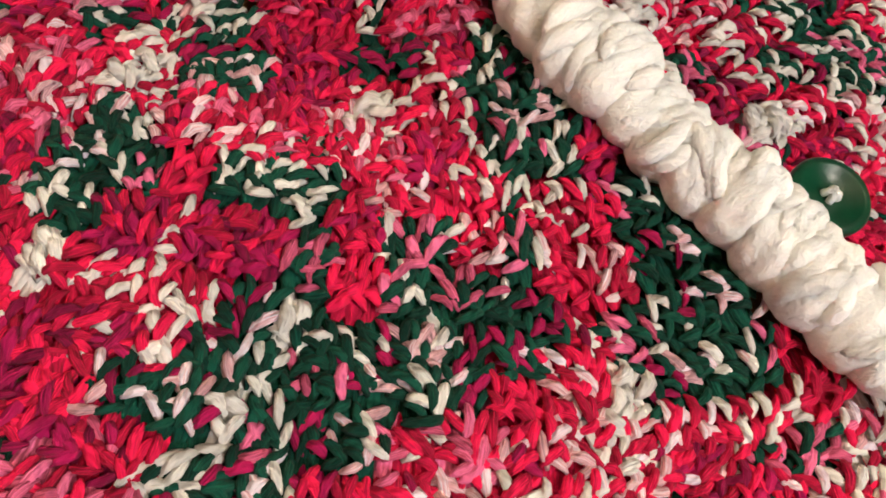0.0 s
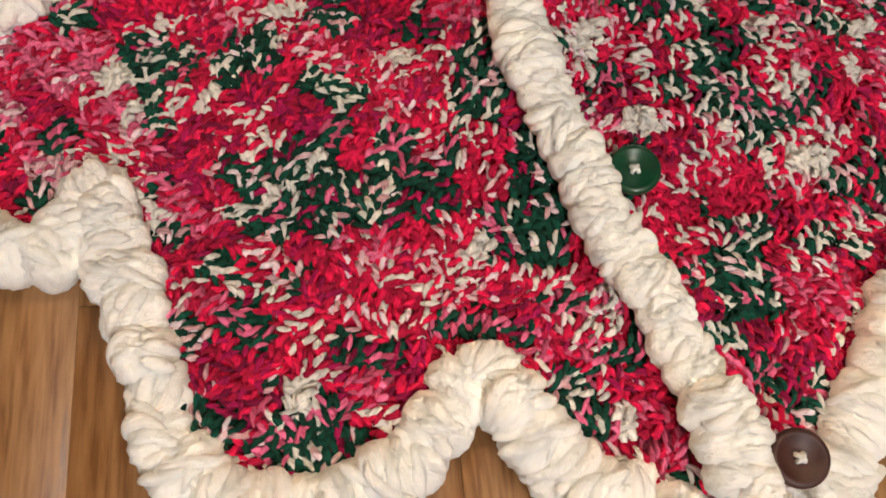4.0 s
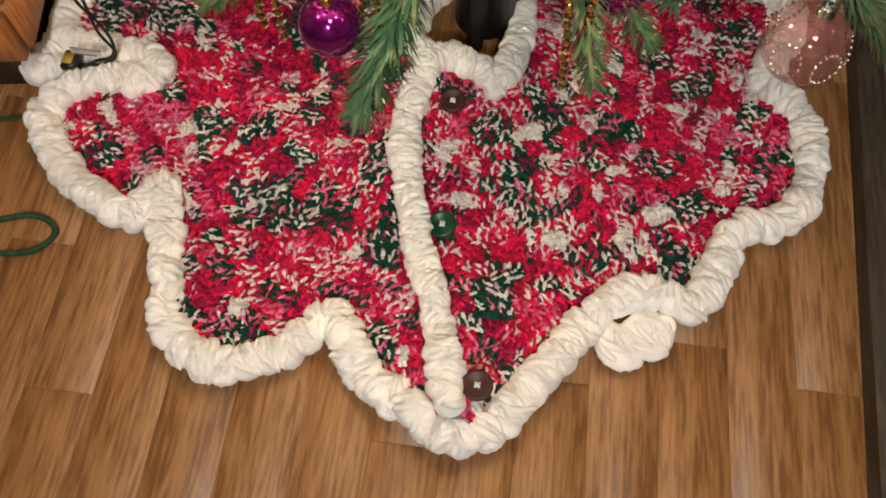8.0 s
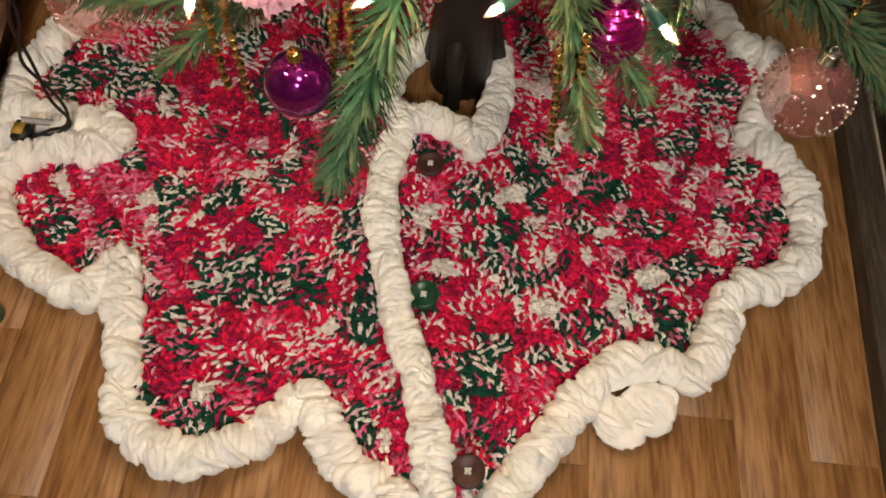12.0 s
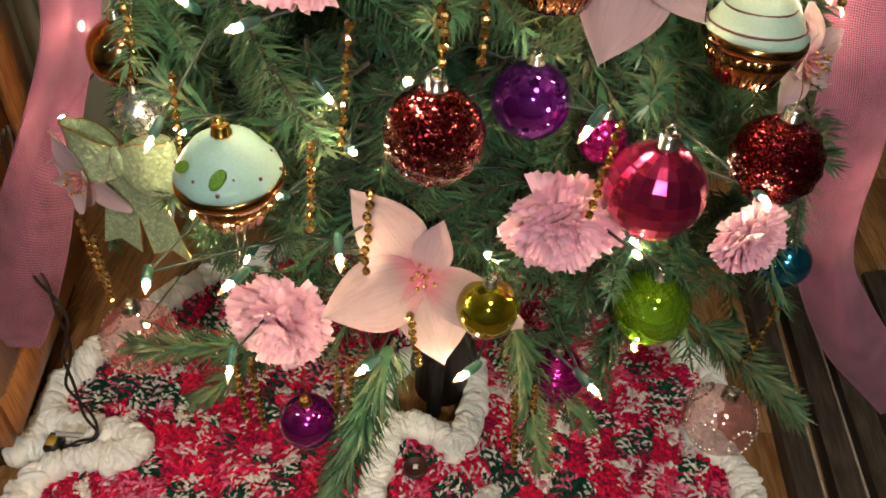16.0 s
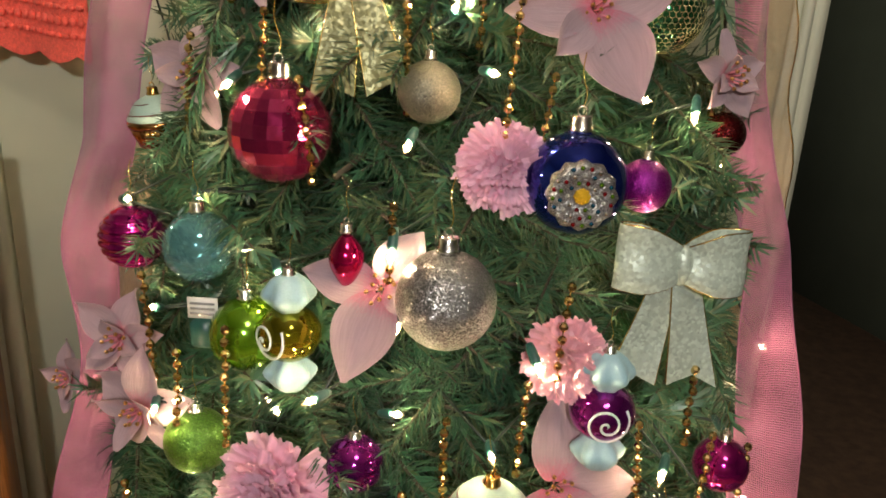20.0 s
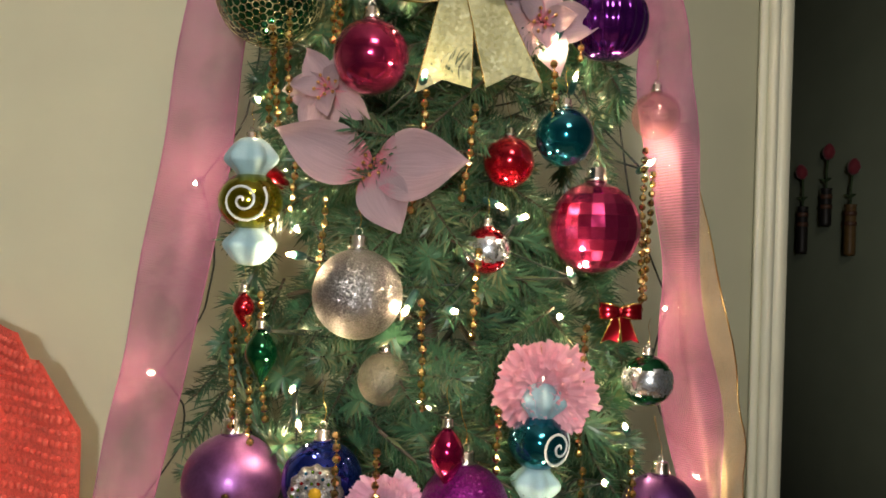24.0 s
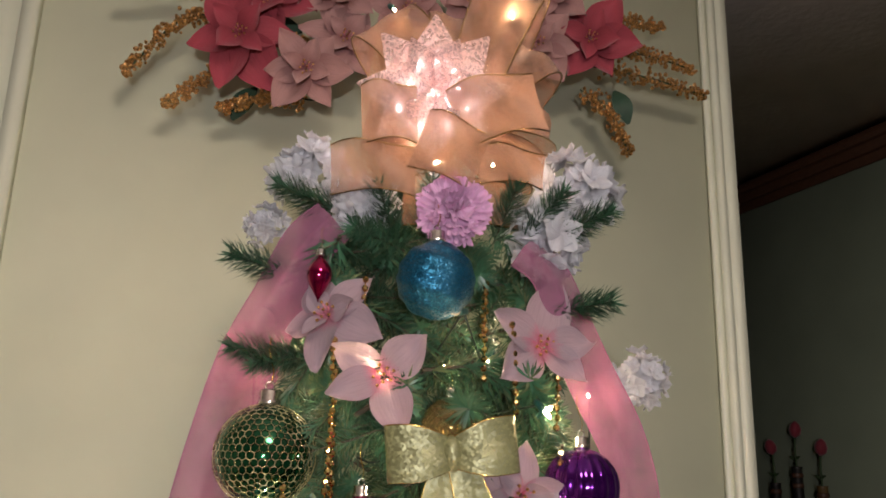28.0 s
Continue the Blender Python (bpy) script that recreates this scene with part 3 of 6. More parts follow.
# moulded casing of the opening
cas = thing("trim_opening", WALL, "white moulded casing round the doorway", "trim", kind="structure")
for n, (u0, u1, d) in enumerate(((JAMB - 0.048, JAMB - 0.036, 0.010), (JAMB - 0.035, JAMB - 0.022, 0.018), (JAMB - 0.021, JAMB - 0.0205, 0.012), (JAMB - 0.019, JAMB, 0.016))):
    part("casing_strip", Shape().box((u0, -d, 0), (u1, -0.001 if n < 3 else 0.115, 2.45), 0, 0.004), M_TRIM, cas)
cas2 = thing("trim_west", WALL, "white moulded casing beside the cabinet", "trim", kind="structure")
for u0, u1, d in ((-0.012, 0.010, 0.022), (-0.085, -0.014, 0.014), (-0.19, -0.098, 0.018)):
    part("casing_strip", Shape().box((u0, -d, 0), (u1, -0.001, 2.45), 0, 0.004), M_TRIM, cas2)
part("groove", Shape().box((-0.0965, -0.006, 0), (-0.0865, -0.001, 2.44)), M_DARKOAK, cas2, "dark gap line")

# ---------- cabinet, slats, shawl ----------
cab = thing("oak_cabinet", pose(-0.459, -0.148, 0, 0, 0, 9.5), "orange oak cabinet with framed side panels and dark plinth", "cabinet")
part("body", Shape().box((-0.62, 0.0, 0.07), (-0.012, 0.32, 0.79), 0, 0.004), M_OAK, cab)
part("plinth", Shape().box((-0.60, 0.012, 0.0), (-0.03, 0.31, 0.069)), M_DARKOAK, cab, "dark recessed plinth")
part("top", Shape().box((-0.64, -0.017, 0.792), (0.005, 0.322, 0.815), 0, 0.006), M_OAK, cab)
for y0, y1, z0, z1 in ((0.0, 0.32, 0.07, 0.135), (0.0, 0.32, 0.71, 0.79), (0.0, 0.06, 0.136, 0.709), (0.26, 0.32, 0.136, 0.709)):
    part("side_rail", Shape().box((-0.011, y0, z0), (0.004, y1, z1), 0, 0.004), M_OAK, cab)
for x0, x1, z0, z1 in ((-0.62, 0.0, 0.07, 0.135), (-0.62, 0.0, 0.71, 0.79), (-0.07, 0.0, 0.136, 0.709), (-0.62, -0.55, 0.136, 0.709)):
    part("front_rail", Shape().box((x0, -0.016, z0), (x1, -0.001, z1), 0, 0.004), M_OAK, cab)

slats = thing("slatted_mat", pose(0.392, -0.62, 0, 0, 0, -3), "dark brown ribbed slats with worn pale edges on the floor", "slats")
one = Shape().grid([[(0, y, 0.0), (0.003, y, 0.018), (0.030, y, 0.027), (0.040, y, 0.012), (0.046, y, 0.0)] for y in (0, 0.4, 0.92)]).data("slat", M_SLAT, False)
# thin pale line along the crest of a slat
edge = Shape().tube([(0.0305, 0, 0.0275), (0.031, 0.4, 0.028), (0.0305, 0.92, 0.0275)], 0.0020, 5).data("worn_edge", M_SLATEDGE)
for i in range(11):
    s = part("slat", one, None, slats, m=pose(0.047 * i, 0, 0, 0, random.uniform(-1, 1), random.uniform(-.3, .3)))
    if i % 3 != 2:
        part("worn_edge", edge, None, s, "pale worn edge")

shawl = thing("coral_crochet_shawl", pose(-0.60, 0.27, 0), "coral crocheted cloth with scalloped hem hanging on the wall", "cloth")


def shawl_at(u, v):
    z = 1.150 - 0.255 * u
    right = 0.115 + 0.072 * min(1, u * 1.9) ** 1.1 - 0.015 * max(0, u - 0.6)
    x = -0.25 + (right + 0.25) * v
    drop = 0.02 * max(0, v - 0.75) / 0.25 if u < 0.2 else 0
    scal = 0.010 * abs(math.sin(v * 26)) * max(0, (u - 0.9) * 10)
    return (x, 0.012 * math.sin(v * 17 + u) + 0.02 * u, z - drop - scal + 0.004 * math.sin(v * 11))


part("cloth", Shape().sheet(shawl_at, 40, 90, 0.006), M_CORAL, shawl)
ribs = Shape()
for k in range(15):
    u = 0.05 + 0.92 * k / 15
    for j in range(46):
        p = Vector(shawl_at(u, j / 46 + 0.01))
        ribs.ball((p.x, p.y - 0.006, p.z), (0.0045, 0.003, 0.0035 + 0.002 * (k % 2)), 6, 4)
part("stitch_relief", ribs, M_CORAL, shawl)["kind"] = "stuff"

# ---------- tree skirt ----------
EDGE = [(0.028, -0.474), (0.058, -0.456), (0.083, -0.421), (0.113, -0.383), (0.133, -0.351), (0.155, -0.328), (0.182, -0.312), (0.212, -0.314), (0.236, -0.322), (0.258, -0.288), (0.274, -0.245), (0.294, -0.224), (0.323, -0.216), (0.353, -0.184), (0.365, -0.141), (0.362, -0.097), (0.344, -0.061), (0.324, -0.036), (0.332, 0.0), (0.352, 0.04), (0.35, 0.083), (0.315, 0.107), (0.285, 0.16), (0.19, 0.26), (0.06, 0.29), (-0.08, 0.28), (-0.22, 0.25), (-0.34, 0.19), (-0.41, 0.10), (-0.446, 0.035), (-0.472, -0.032), (-0.466, -0.083), (-0.43, -0.098), (-0.375, -0.101), (-0.350, -0.114), (-0.366, -0.130), (-0.406, -0.133), (-0.442, -0.157), (-0.453, -0.190), (-0.432, -0.229), (-0.399, -0.263), (-0.362, -0.285), (-0.330, -0.298), (-0.317, -0.276), (-0.304, -0.258), (-0.297, -0.285), (-0.285, -0.321), (-0.272, -0.362), (-0.263, -0.401), (-0.242, -0.425), (-0.202, -0.435), (-0.168, -0.425), (-0.14, -0.411), (-0.127, -0.390), (-0.112, -0.372), (-0.098, -0.388), (-0.080, -0.413), (-0.056, -0.436), (-0.026, -0.452), (0.0, -0.468)]
edge_path = curve_points([(x, y, 0) for x, y in EDGE], 6, True)
BAND = curve_points([(-0.056, -0.087, 0), (-0.066, -0.15, 0), (-0.061, -0.205, 0), (-0.048, -0.257, 0), (-0.033, -0.305, 0), (-0.015, -0.35, 0), (-0.002, -0.392, 0), (0.010, -0.435, 0), (0.020, -0.462, 0)], 8)
HOLE = curve_points([(-0.056, -0.080, 0), (-0.034, -0.070, 0), (0.002, -0.080, 0), (0.024, -0.096, 0), (0.036, -0.06, 0), (0.042, 0.0, 0), (0.03, 0.04, 0), (-0.03, 0.045, 0), (-0.07, 0.01, 0), (-0.074, -0.04, 0)], 6, True)
poly = np.array([(p.x, p.y) for p in edge_path])
band_xy = np.array([(p.x, p.y) for p in BAND])


def inside(x, y):
    x1, y1 = poly[:, 0], poly[:, 1]
    x2, y2 = np.roll(x1, -1), np.roll(y1, -1)
    with np.errstate(divide="ignore", invalid="ignore"):
        hit = ((y1 > y) != (y2 > y)) & (x < (x2 - x1) * (y - y1) / (y2 - y1) + x1)
    return bool(hit.sum() % 2)


def skirt_z(x, y):
    """The cloth lies in soft waves and rides up along the button band."""
    d2 = float(((band_xy - (x, y)) ** 2).sum(axis=1).min())
    return 0.010 + 0.016 * max(0.0, noise.noise((x * 7, y * 7, 3.0))) + 0.006 * noise.noise((x * 19, y * 19, 1.0)) + (0.010 + 0.008 * min(1, max(0, (-y - 0.15) / 0.12))) * math.exp(-d2 / 0.0012) + 0.020 * math.exp(-((x + 0.015) ** 2 + (y + 0.04) ** 2) / 0.014)


skirt = thing("tree_skirt", Matrix.Identity(4), "red, green, pink and white crocheted tree skirt with ruffled white border", "tree skirt")
# rounds of posts with a chain along the top of each; the yarn changes colour in runs, two strands worked together
GREEN_RUNS = ((-0.174, -0.146), (-0.223, -0.174), (-0.083, -0.191), (-0.091, -0.212), (-0.196, -0.252), (-0.179, -0.27), (-0.218, -0.279), (-0.126, -0.261), (-0.07, -0.297), (-0.14, -0.233), (-0.058, -0.264), (-0.401, -0.027), (-0.379, -0.223), (-0.275, -0.174), (-0.196, -0.405), (-0.06, -0.387), (0.023, -0.147), (0.083, -0.118), (0.197, -0.021), (0.24, -0.053), (0.297, 0.029), (0.199, -0.156), (0.238, -0.2), (0.223, -0.279), (0.151, -0.272), (0.062, -0.186), (0.042, -0.33), (0.068, -0.405))
WHITE_RUNS = ((-0.203, -0.14), (-0.143, -0.181), (-0.249, -0.206), (-0.181, -0.235), (-0.147, -0.259), (-0.222, -0.263), (-0.098, -0.304), (0.012, -0.202), (0.002, -0.236), (-0.102, -0.361), (-0.034, -0.187), (0.095, -0.094), (0.226, -0.086), (0.142, -0.211), (0.168, -0.251), (-0.201, -0.38))
# red 0, pink 1, green 2, white 3, wine 4, rose 5
REDS = ((0, 4), (0, 0), (0, 3), (0, 1), (4, 0), (0, 3), (0, 5), (0, 0), (1, 0), (0, 3), (0, 5), (0, 4))
GREENS = ((2, 3), (2, 1), (2, 3), (2, 4), (2, 5))
WHITES = ((3, 3), (3, 5), (3, 3))
PALES = ((5, 3), (1, 5), (3, 0), (5, 1), (3, 1))
prof = ((-0.5, 0.35, -0.9), (-0.32, 0.85, 0.1), (0.0, 1.0, 0.55), (0.32, 0.85, 0.1), (0.5, 0.35, -0.9))
ring = 6
sv, sf, sm, su = [], [], [], []
rng = random.Random(11)


def strand(x, y, z, heading, length, rad, slot, lift, flat=0.8, bend=0.0):
    """One visible length of yarn that dives into the cloth at both ends."""
    base = len(sv)
    ca, sa = math.cos(heading), math.sin(heading)
    o0, u0 = rng.random(), rng.random() * 0.2
    for s, w, h in prof:
        cx = x + ca * s * length - sa * bend * length * (s * s - 0.1)
        cy = y + sa * s * length + ca * bend * length * (s * s - 0.1)
        cz = z + lift * h
        for j in range(ring):
            a = TAU * j / ring
            q = rad * w * rng.uniform(0.88, 1.12)
            o = math.cos(a) * q
            sv.append((cx - sa * o, cy + ca * o, cz + math.sin(a) * q * flat))
    for i in range(len(prof) - 1):
        for j in range(ring):
            k = (j + 1) % ring
            sf.append((base + i * ring + j, base + i * ring + k, base + (i + 1) * ring + k, base + (i + 1) * ring + j))
            sm.append(slot)
            ua, ub = u0 + prof[i][0] * length, u0 + prof[i + 1][0] * length
            va, vb = o0 + j / ring, o0 + (j + 1) / ring
            su.extend((ua, va, ua, vb, ub, vb, ub, va))


def colours(x, y, along, row):
    """The two yarns of a post: green and white runs lie where they fell, reds and pinks fill the rest."""
    wx = x + 0.007 * noise.noise((x * 60, y * 60, 2.0))
    wy = y + 0.007 * noise.noise((x * 60, y * 60, 9.0))
    for k, (gx, gy) in enumerate(WHITE_RUNS):
        if (wx - gx) ** 2 + (wy - gy) ** 2 < 0.0085 ** 2:
            return WHITES[k % 3]
    for k, (gx, gy) in enumerate(GREEN_RUNS):
        if (wx - gx) ** 2 + (wy - gy) ** 2 < (0.017 + 0.004 * (k % 3)) ** 2:
            return GREENS[(k + int(math.floor(along / 0.012))) % 5]
    cell = int(math.floor(along / 0.026 + 0.7 * noise.noise((along * 30, row * 3.1, 2.0))))
    r = random.Random(cell * 7919 + row * 104729)
    # reds crowd beside the closing band
    p = r.random() * (0.70 if -0.27 < x < -0.03 and -0.33 < y < -0.12 else 1.0)
    if p < 0.62:
        return r.choice(REDS)
    if p < 0.88:
        return r.choice(GREENS)
    return r.choice(PALES) if p < 0.975 else r.choice(WHITES)


def lay(x, y, heading, length, rad, slot, up, lift, flat=0.8, bend=0.0):
    if inside(x, y) and float(((band_xy - (x, y)) ** 2).sum(axis=1).min()) > 0.00015:
        strand(x, y, skirt_z(x, y) + up, heading, length, rad, slot, lift, flat, bend)


TALL, PITCH, CX, CY = 0.0165, 0.0050, -0.015, -0.01
radius, row = 0.052, 0
while radius < 0.62:
    count = int(TAU * radius / PITCH)
    swing = rng.uniform(0, 9)
    for i in range(count):
        a = TAU * (i + rng.uniform(-0.25, 0.25)) / count
        ca, sa = math.cos(a), math.sin(a)
        gx, gy = ca * radius, sa * radius
        r0 = radius + 0.020 * noise.noise((gx * 13, gy * 13, 5.0)) + 0.006 * noise.noise((gx * 45, gy * 45, 8.0))
        x, y = CX + r0 * ca, CY + r0 * sa
        if not inside(x, y):
            continue
        two = colours(x + ca * 0.5 * TALL, y + sa * 0.5 * TALL, a * radius + rng.uniform(-0.006, 0.006), row + (rng.random() < 0.15))
        # posts lean together, so that they fan out from a common foot
        fan = math.sin(a * radius / 0.0125 * math.pi / 2 + swing)
        head = a + 0.55 * fan + 1.5 * noise.noise((x * 20, y * 20, 6.0))
        ch, sh = math.cos(head), math.sin(head)
        over = 0.0032 * (1 - abs(fan)) + 0.0030 * noise.noise((x * 60, y * 60, 1.0))
        mx, my = x + ca * TALL * 0.48, y + sa * TALL * 0.48
        if rng.random() < 0.96:
            lay(mx, my, a, TALL * 1.7, 0.0046, two[0], -0.0032, 0.0, 0.35)
        # each post: short lengths of both yarns that meet in a V
        for n, (side, along) in enumerate(((-1, -0.0036), (1, -0.0030), (-1, 0.0034), (1, 0.0040))):
            slot = two[(n + i + n // 2) % 2] if rng.random() < 0.93 else two[0]
            lay(mx - sh * side * 0.0016 + ch * along, my + ch * side * 0.0016 + sh * along, head - side * 0.42 + rng.uniform(-0.28, 0.28), rng.uniform(0.0082, 0.0128), rng.uniform(0.0014, 0.0021), slot, over + rng.uniform(-0.0008, 0.0010), 0.0020, 0.85, rng.uniform(-0.45, 0.45))
        # the loops of the chain along its top
        tx, ty = CX + (r0 + TALL * 0.96) * ca, CY + (r0 + TALL * 0.96) * sa
        for side in (-1, 1):
            if rng.random() < 0.62:
                lay(tx + ca * side * 0.0018, ty + sa * side * 0.0018, a + math.pi / 2 + side * rng.uniform(0.2, 0.8), rng.uniform(0.0072, 0.0110), rng.uniform(0.0014, 0.0020), two[0] if rng.random() < 0.7 else two[1], over * 0.5 + rng.uniform(0, 0.0014), 0.0018, 0.85, side * 0.4)
        # a soft cluster stands proud where the yarn is white
        if two[0] == 3 and rng.random() < 0.6:
            for k in range(2):
                lay(mx + rng.uniform(-0.004, 0.004), my + rng.uniform(-0.004, 0.004), rng.uniform(0, TAU), rng.uniform(0.008, 0.012), 0.0026, 3, over + 0.0026, 0.0018, 0.9, rng.choice((-0.7, 0.7)))
    radius += TALL
    row += 1
me = bpy.data.meshes.new("crochet_stitches")
me.from_pydata(sv, [], sf)
for m in (Y_RED, Y_PINK, Y_GREEN, Y_WHITE, Y_WINE, Y_ROSE):
    me.materials.append(m)
me.polygons.foreach_set("material_index", sm)
me.polygons.foreach_set("use_smooth", [True] * len(sf))
me.uv_layers.new(name="twist").data.foreach_set("uv", su)
part("crochet_stitches", me, None, skirt, "variegated red, green, pink and white yarn")["kind"] = "stuff"


def puff(seed, wide, long, high, coils=5, thick=0.0040):
    """One plump pleat of soft chunky yarn: fat strands sunk into a round body."""
    r = random.Random(seed)
    s = Shape().ball((0, 0, high * 0.38), (long * 1.02, wide * 1.0, high * 0.54), 36, 22)
    slant = r.uniform(-0.6, 0.6)
    bend = r.uniform(-0.5, 0.5)
    for i, p in enumerate(s.v):
        q = Vector(p)
        u = (q.x + slant * q.y + bend * long * math.sin(q.y / wide * 2.0)) / (long * 2) * coils + 0.5 * noise.noise(q * 70 + Vector((seed, 0, 0)))
        ridge = abs(math.sin(math.pi * u)) ** 0.75 - 0.6
        big = noise.noise(q * 48 + Vector((0, seed * 1.7, 4)))
        s.v[i] = tuple(q * (1 + 0.08 * ridge + 0.13 * big + 0.07 * noise.noise(q * 210 + Vector((seed, 5, 0)))))
    for k in range(4):
        f = (k + 0.5) / 4 * 2 - 1 + r.uniform(-0.15, 0.15)
        x0 = long * 0.8 * f
        swell = math.sqrt(max(0.2, 1 - 0.6 * f * f))
        ph, sw = r.uniform(0, 6), r.uniform(0.15, 0.4)
        th0 = r.uniform(-1.5, -0.3)
        th1 = th0 + r.uniform(1.2, 2.2)
        path = []
        for i in range(11):
            th = th0 + (th1 - th0) * i / 10
            path.append((x0 + long * (-slant * math.sin(th) * 0.8 + sw * math.sin(2.2 * th + ph)), wide * swell * math.sin(th) * 0.95, high * (0.36 + 0.50 * swell * math.cos(th))))
        big = thick * r.uniform(0.85, 1.15)
        s.tube(path, lambda t, b_=big: b_ * max(0.05, math.sin(math.pi * t)) ** 0.5, 9)
    return s.data("ruffle", M_RUFFLE)


EDGE_PUFFS = [puff(i, 0.0195, 0.0160, 0.031, 5, 0.0042) for i in range(16)]
BAND_PUFFS = [puff(20 + i, 0.0170, 0.0135, 0.027, 4, 0.0038) for i in range(16)]


def lay_puffs(path, puffs, step, closed, jitter, z0=0.004, name="ruffle", ride=False):
    length, todo = 0.0, 0.0
    n = len(path)
    for i in range(n if closed else n - 1):
        a, b = path[i], path[(i + 1) % n]
        d = b - a
        while todo <= length + d.length:
            p = a + d * ((todo - length) / max(d.length, 1e-9))
            turn = math.degrees(math.atan2(d.y, d.x)) + random.uniform(-jitter, jitter)
            k = random.uniform(0.88, 1.10)
            part(name, random.choice(puffs), None, skirt, m=pose(p.x, p.y, z0 + (skirt_z(p.x, p.y) - 0.012 if ride else 0) + random.uniform(0, 0.004), random.uniform(-9, 9), random.uniform(-6, 6), turn + random.choice((0, 180))) @ Matrix.Diagonal((random.uniform(0.95, 1.15), k, random.uniform(0.9, 1.15), 1)))
            todo += step * random.uniform(0.85, 1.15)
        length += d.length


lay_puffs(edge_path, EDGE_PUFFS, 0.0200, True, 16, 0.002)
lay_puffs(BAND, BAND_PUFFS, 0.0160, False, 30, 0.010, ride=True)
lay_puffs(HOLE, BAND_PUFFS, 0.0150, True, 14, 0.008, ride=True)
for k_, (fx, fy) in enumerate(((0.171, -0.367), (0.198, -0.352))):
    part("folded_flap", puff(77 + k_, 0.025, 0.024, 0.024, 7, 0.0034), None, skirt, "folded back piece of the white border", pose(fx, fy, 0.001, 0, 0, 30))
lay_puffs(curve_points([(-0.464, -0.125, 0), (-0.484, -0.128, 0), (-0.470, -0.095, 0)], 5), EDGE_PUFFS, 0.018, False, 12, 0.0)

for (x, y, z), m_, lab in (((-0.021, -0.130, 0.040), M_BTN_B, "brown"), ((-0.014, -0.275, 0.038), M_BTN_G, "dark green"), ((0.037, -0.432, 0.043), M_BTN_B, "brown")):
    b = part("button", Shape().spin([(0.0, 0.0), (0.0155, 0.0), (0.0172, 0.002), (0.0172, 0.0045), (0.0155, 0.0065), (0.013, 0.0062), (0.0112, 0.0045), (0.0, 0.004)], 36, cap=False), m_, skirt, lab + " round plastic button", pose(x, y, z, 4, -5, 0) @ Matrix.Diagonal((0.83, 0.83, 0.9, 1)))
    t = Shape()
    for a in (45, 135):
        c, s_ = math.cos(radians(a)) * 0.0030, math.sin(radians(a)) * 0.0030
        t.tube(curve_points([(-c, -s_, 0.0042), (-c * 0.5, -s_ * 0.5, 0.0072), (c * 0.5, s_ * 0.5, 0.0072), (c, s_, 0.0042)], 3), 0.0016, 7)
    part("thread", t, M_RUFFLE, b, "white yarn crossed through the button")

# ---------- floor strips ----------
strip_meshes = {}
W = 0.066
rng = random.Random(5)
for i in range(-14, 16):
    y = -1.35 + rng.uniform(-0.3, 0.0)
    x = i * W + 0.012
    while y < 1.2:
        length = rng.choice((0.32, 0.40, 0.46, 0.55))
        key = length
        if key not in strip_meshes:
            strip_meshes[key] = Shape().box((0.0001, 0.0001, -0.004), (W - 0.0001, length - 0.0001, 0.0), 0, 0.0003).data("floor_strip", M_FLOOR)
        part("floor_strip", strip_meshes[key], None, floor, m=pose(x, y, 0))
        y += length

# ---------- the tree ----------
TREE = Vector((0.0, 0.19, 0.0))
PROFILE = ((0.22, 0.36), (0.30, 0.44), (0.45, 0.45), (0.57, 0.425), (0.69, 0.40), (0.84, 0.365), (0.92, 0.32), (1.05, 0.27), (1.2, 0.245), (1.45, 0.225), (1.60, 0.19), (1.72, 0.13), (1.85, 0.06))


def girth(z):
    return float(np.interp(z, [p[0] for p in PROFILE], [p[1] for p in PROFILE]))


def half_width(z):
    """The tree is pressed flat against the wall, with ribbons down both flanks."""
    return float(np.interp(z, (0.3, 0.5, 0.8, 1.0, 1.3, 1.6), (0.36, 0.305, 0.255, 0.23, 0.198, 0.155)))


def sprig(seed, length, needles, pale, reach=0.026, w=0.00125):
    r = random.Random(seed)
    s = Shape()
    bend = r.uniform(-0.02, 0.02)
    s.tube([(0, 0, 0), (bend * 0.3, 0, length * 0.5), (bend, 0, length)], lambda t: 0.0018 * (1.1 - 0.6 * t), 5, 2)
    for k in range(needles):
        t = (k + r.random()) / needles
        z = length * (0.04 + 0.96 * t)
        a = r.uniform(0, TAU)
        out = reach * r.uniform(0.75, 1.15) * (1 - 0.4 * t ** 3)
        rise = out * r.uniform(0.3, 1.0)
        bx = bend * t * t
        c, n = math.cos(a), math.sin(a)
        base = len(s.v)
        tip = (bx + c * out, n * out, z + rise)
        mid = (bx + c * out * 0.55, n * out * 0.55, z + rise * 0.45)
        s.v += [(bx - n * w * 0.6, c * w * 0.6, z), (bx + n * w * 0.6, -c * w * 0.6, z), (mid[0] - n * w, mid[1] + c * w, mid[2]), (mid[0] + n * w, mid[1] - c * w, mid[2]), tip]
        slot = 1 if r.random() < pale else 0
        s.f += [(base, base + 1, base + 3, base + 2), (base + 2, base + 3, base + 4)]
        s.m += [slot] * 2
    return s


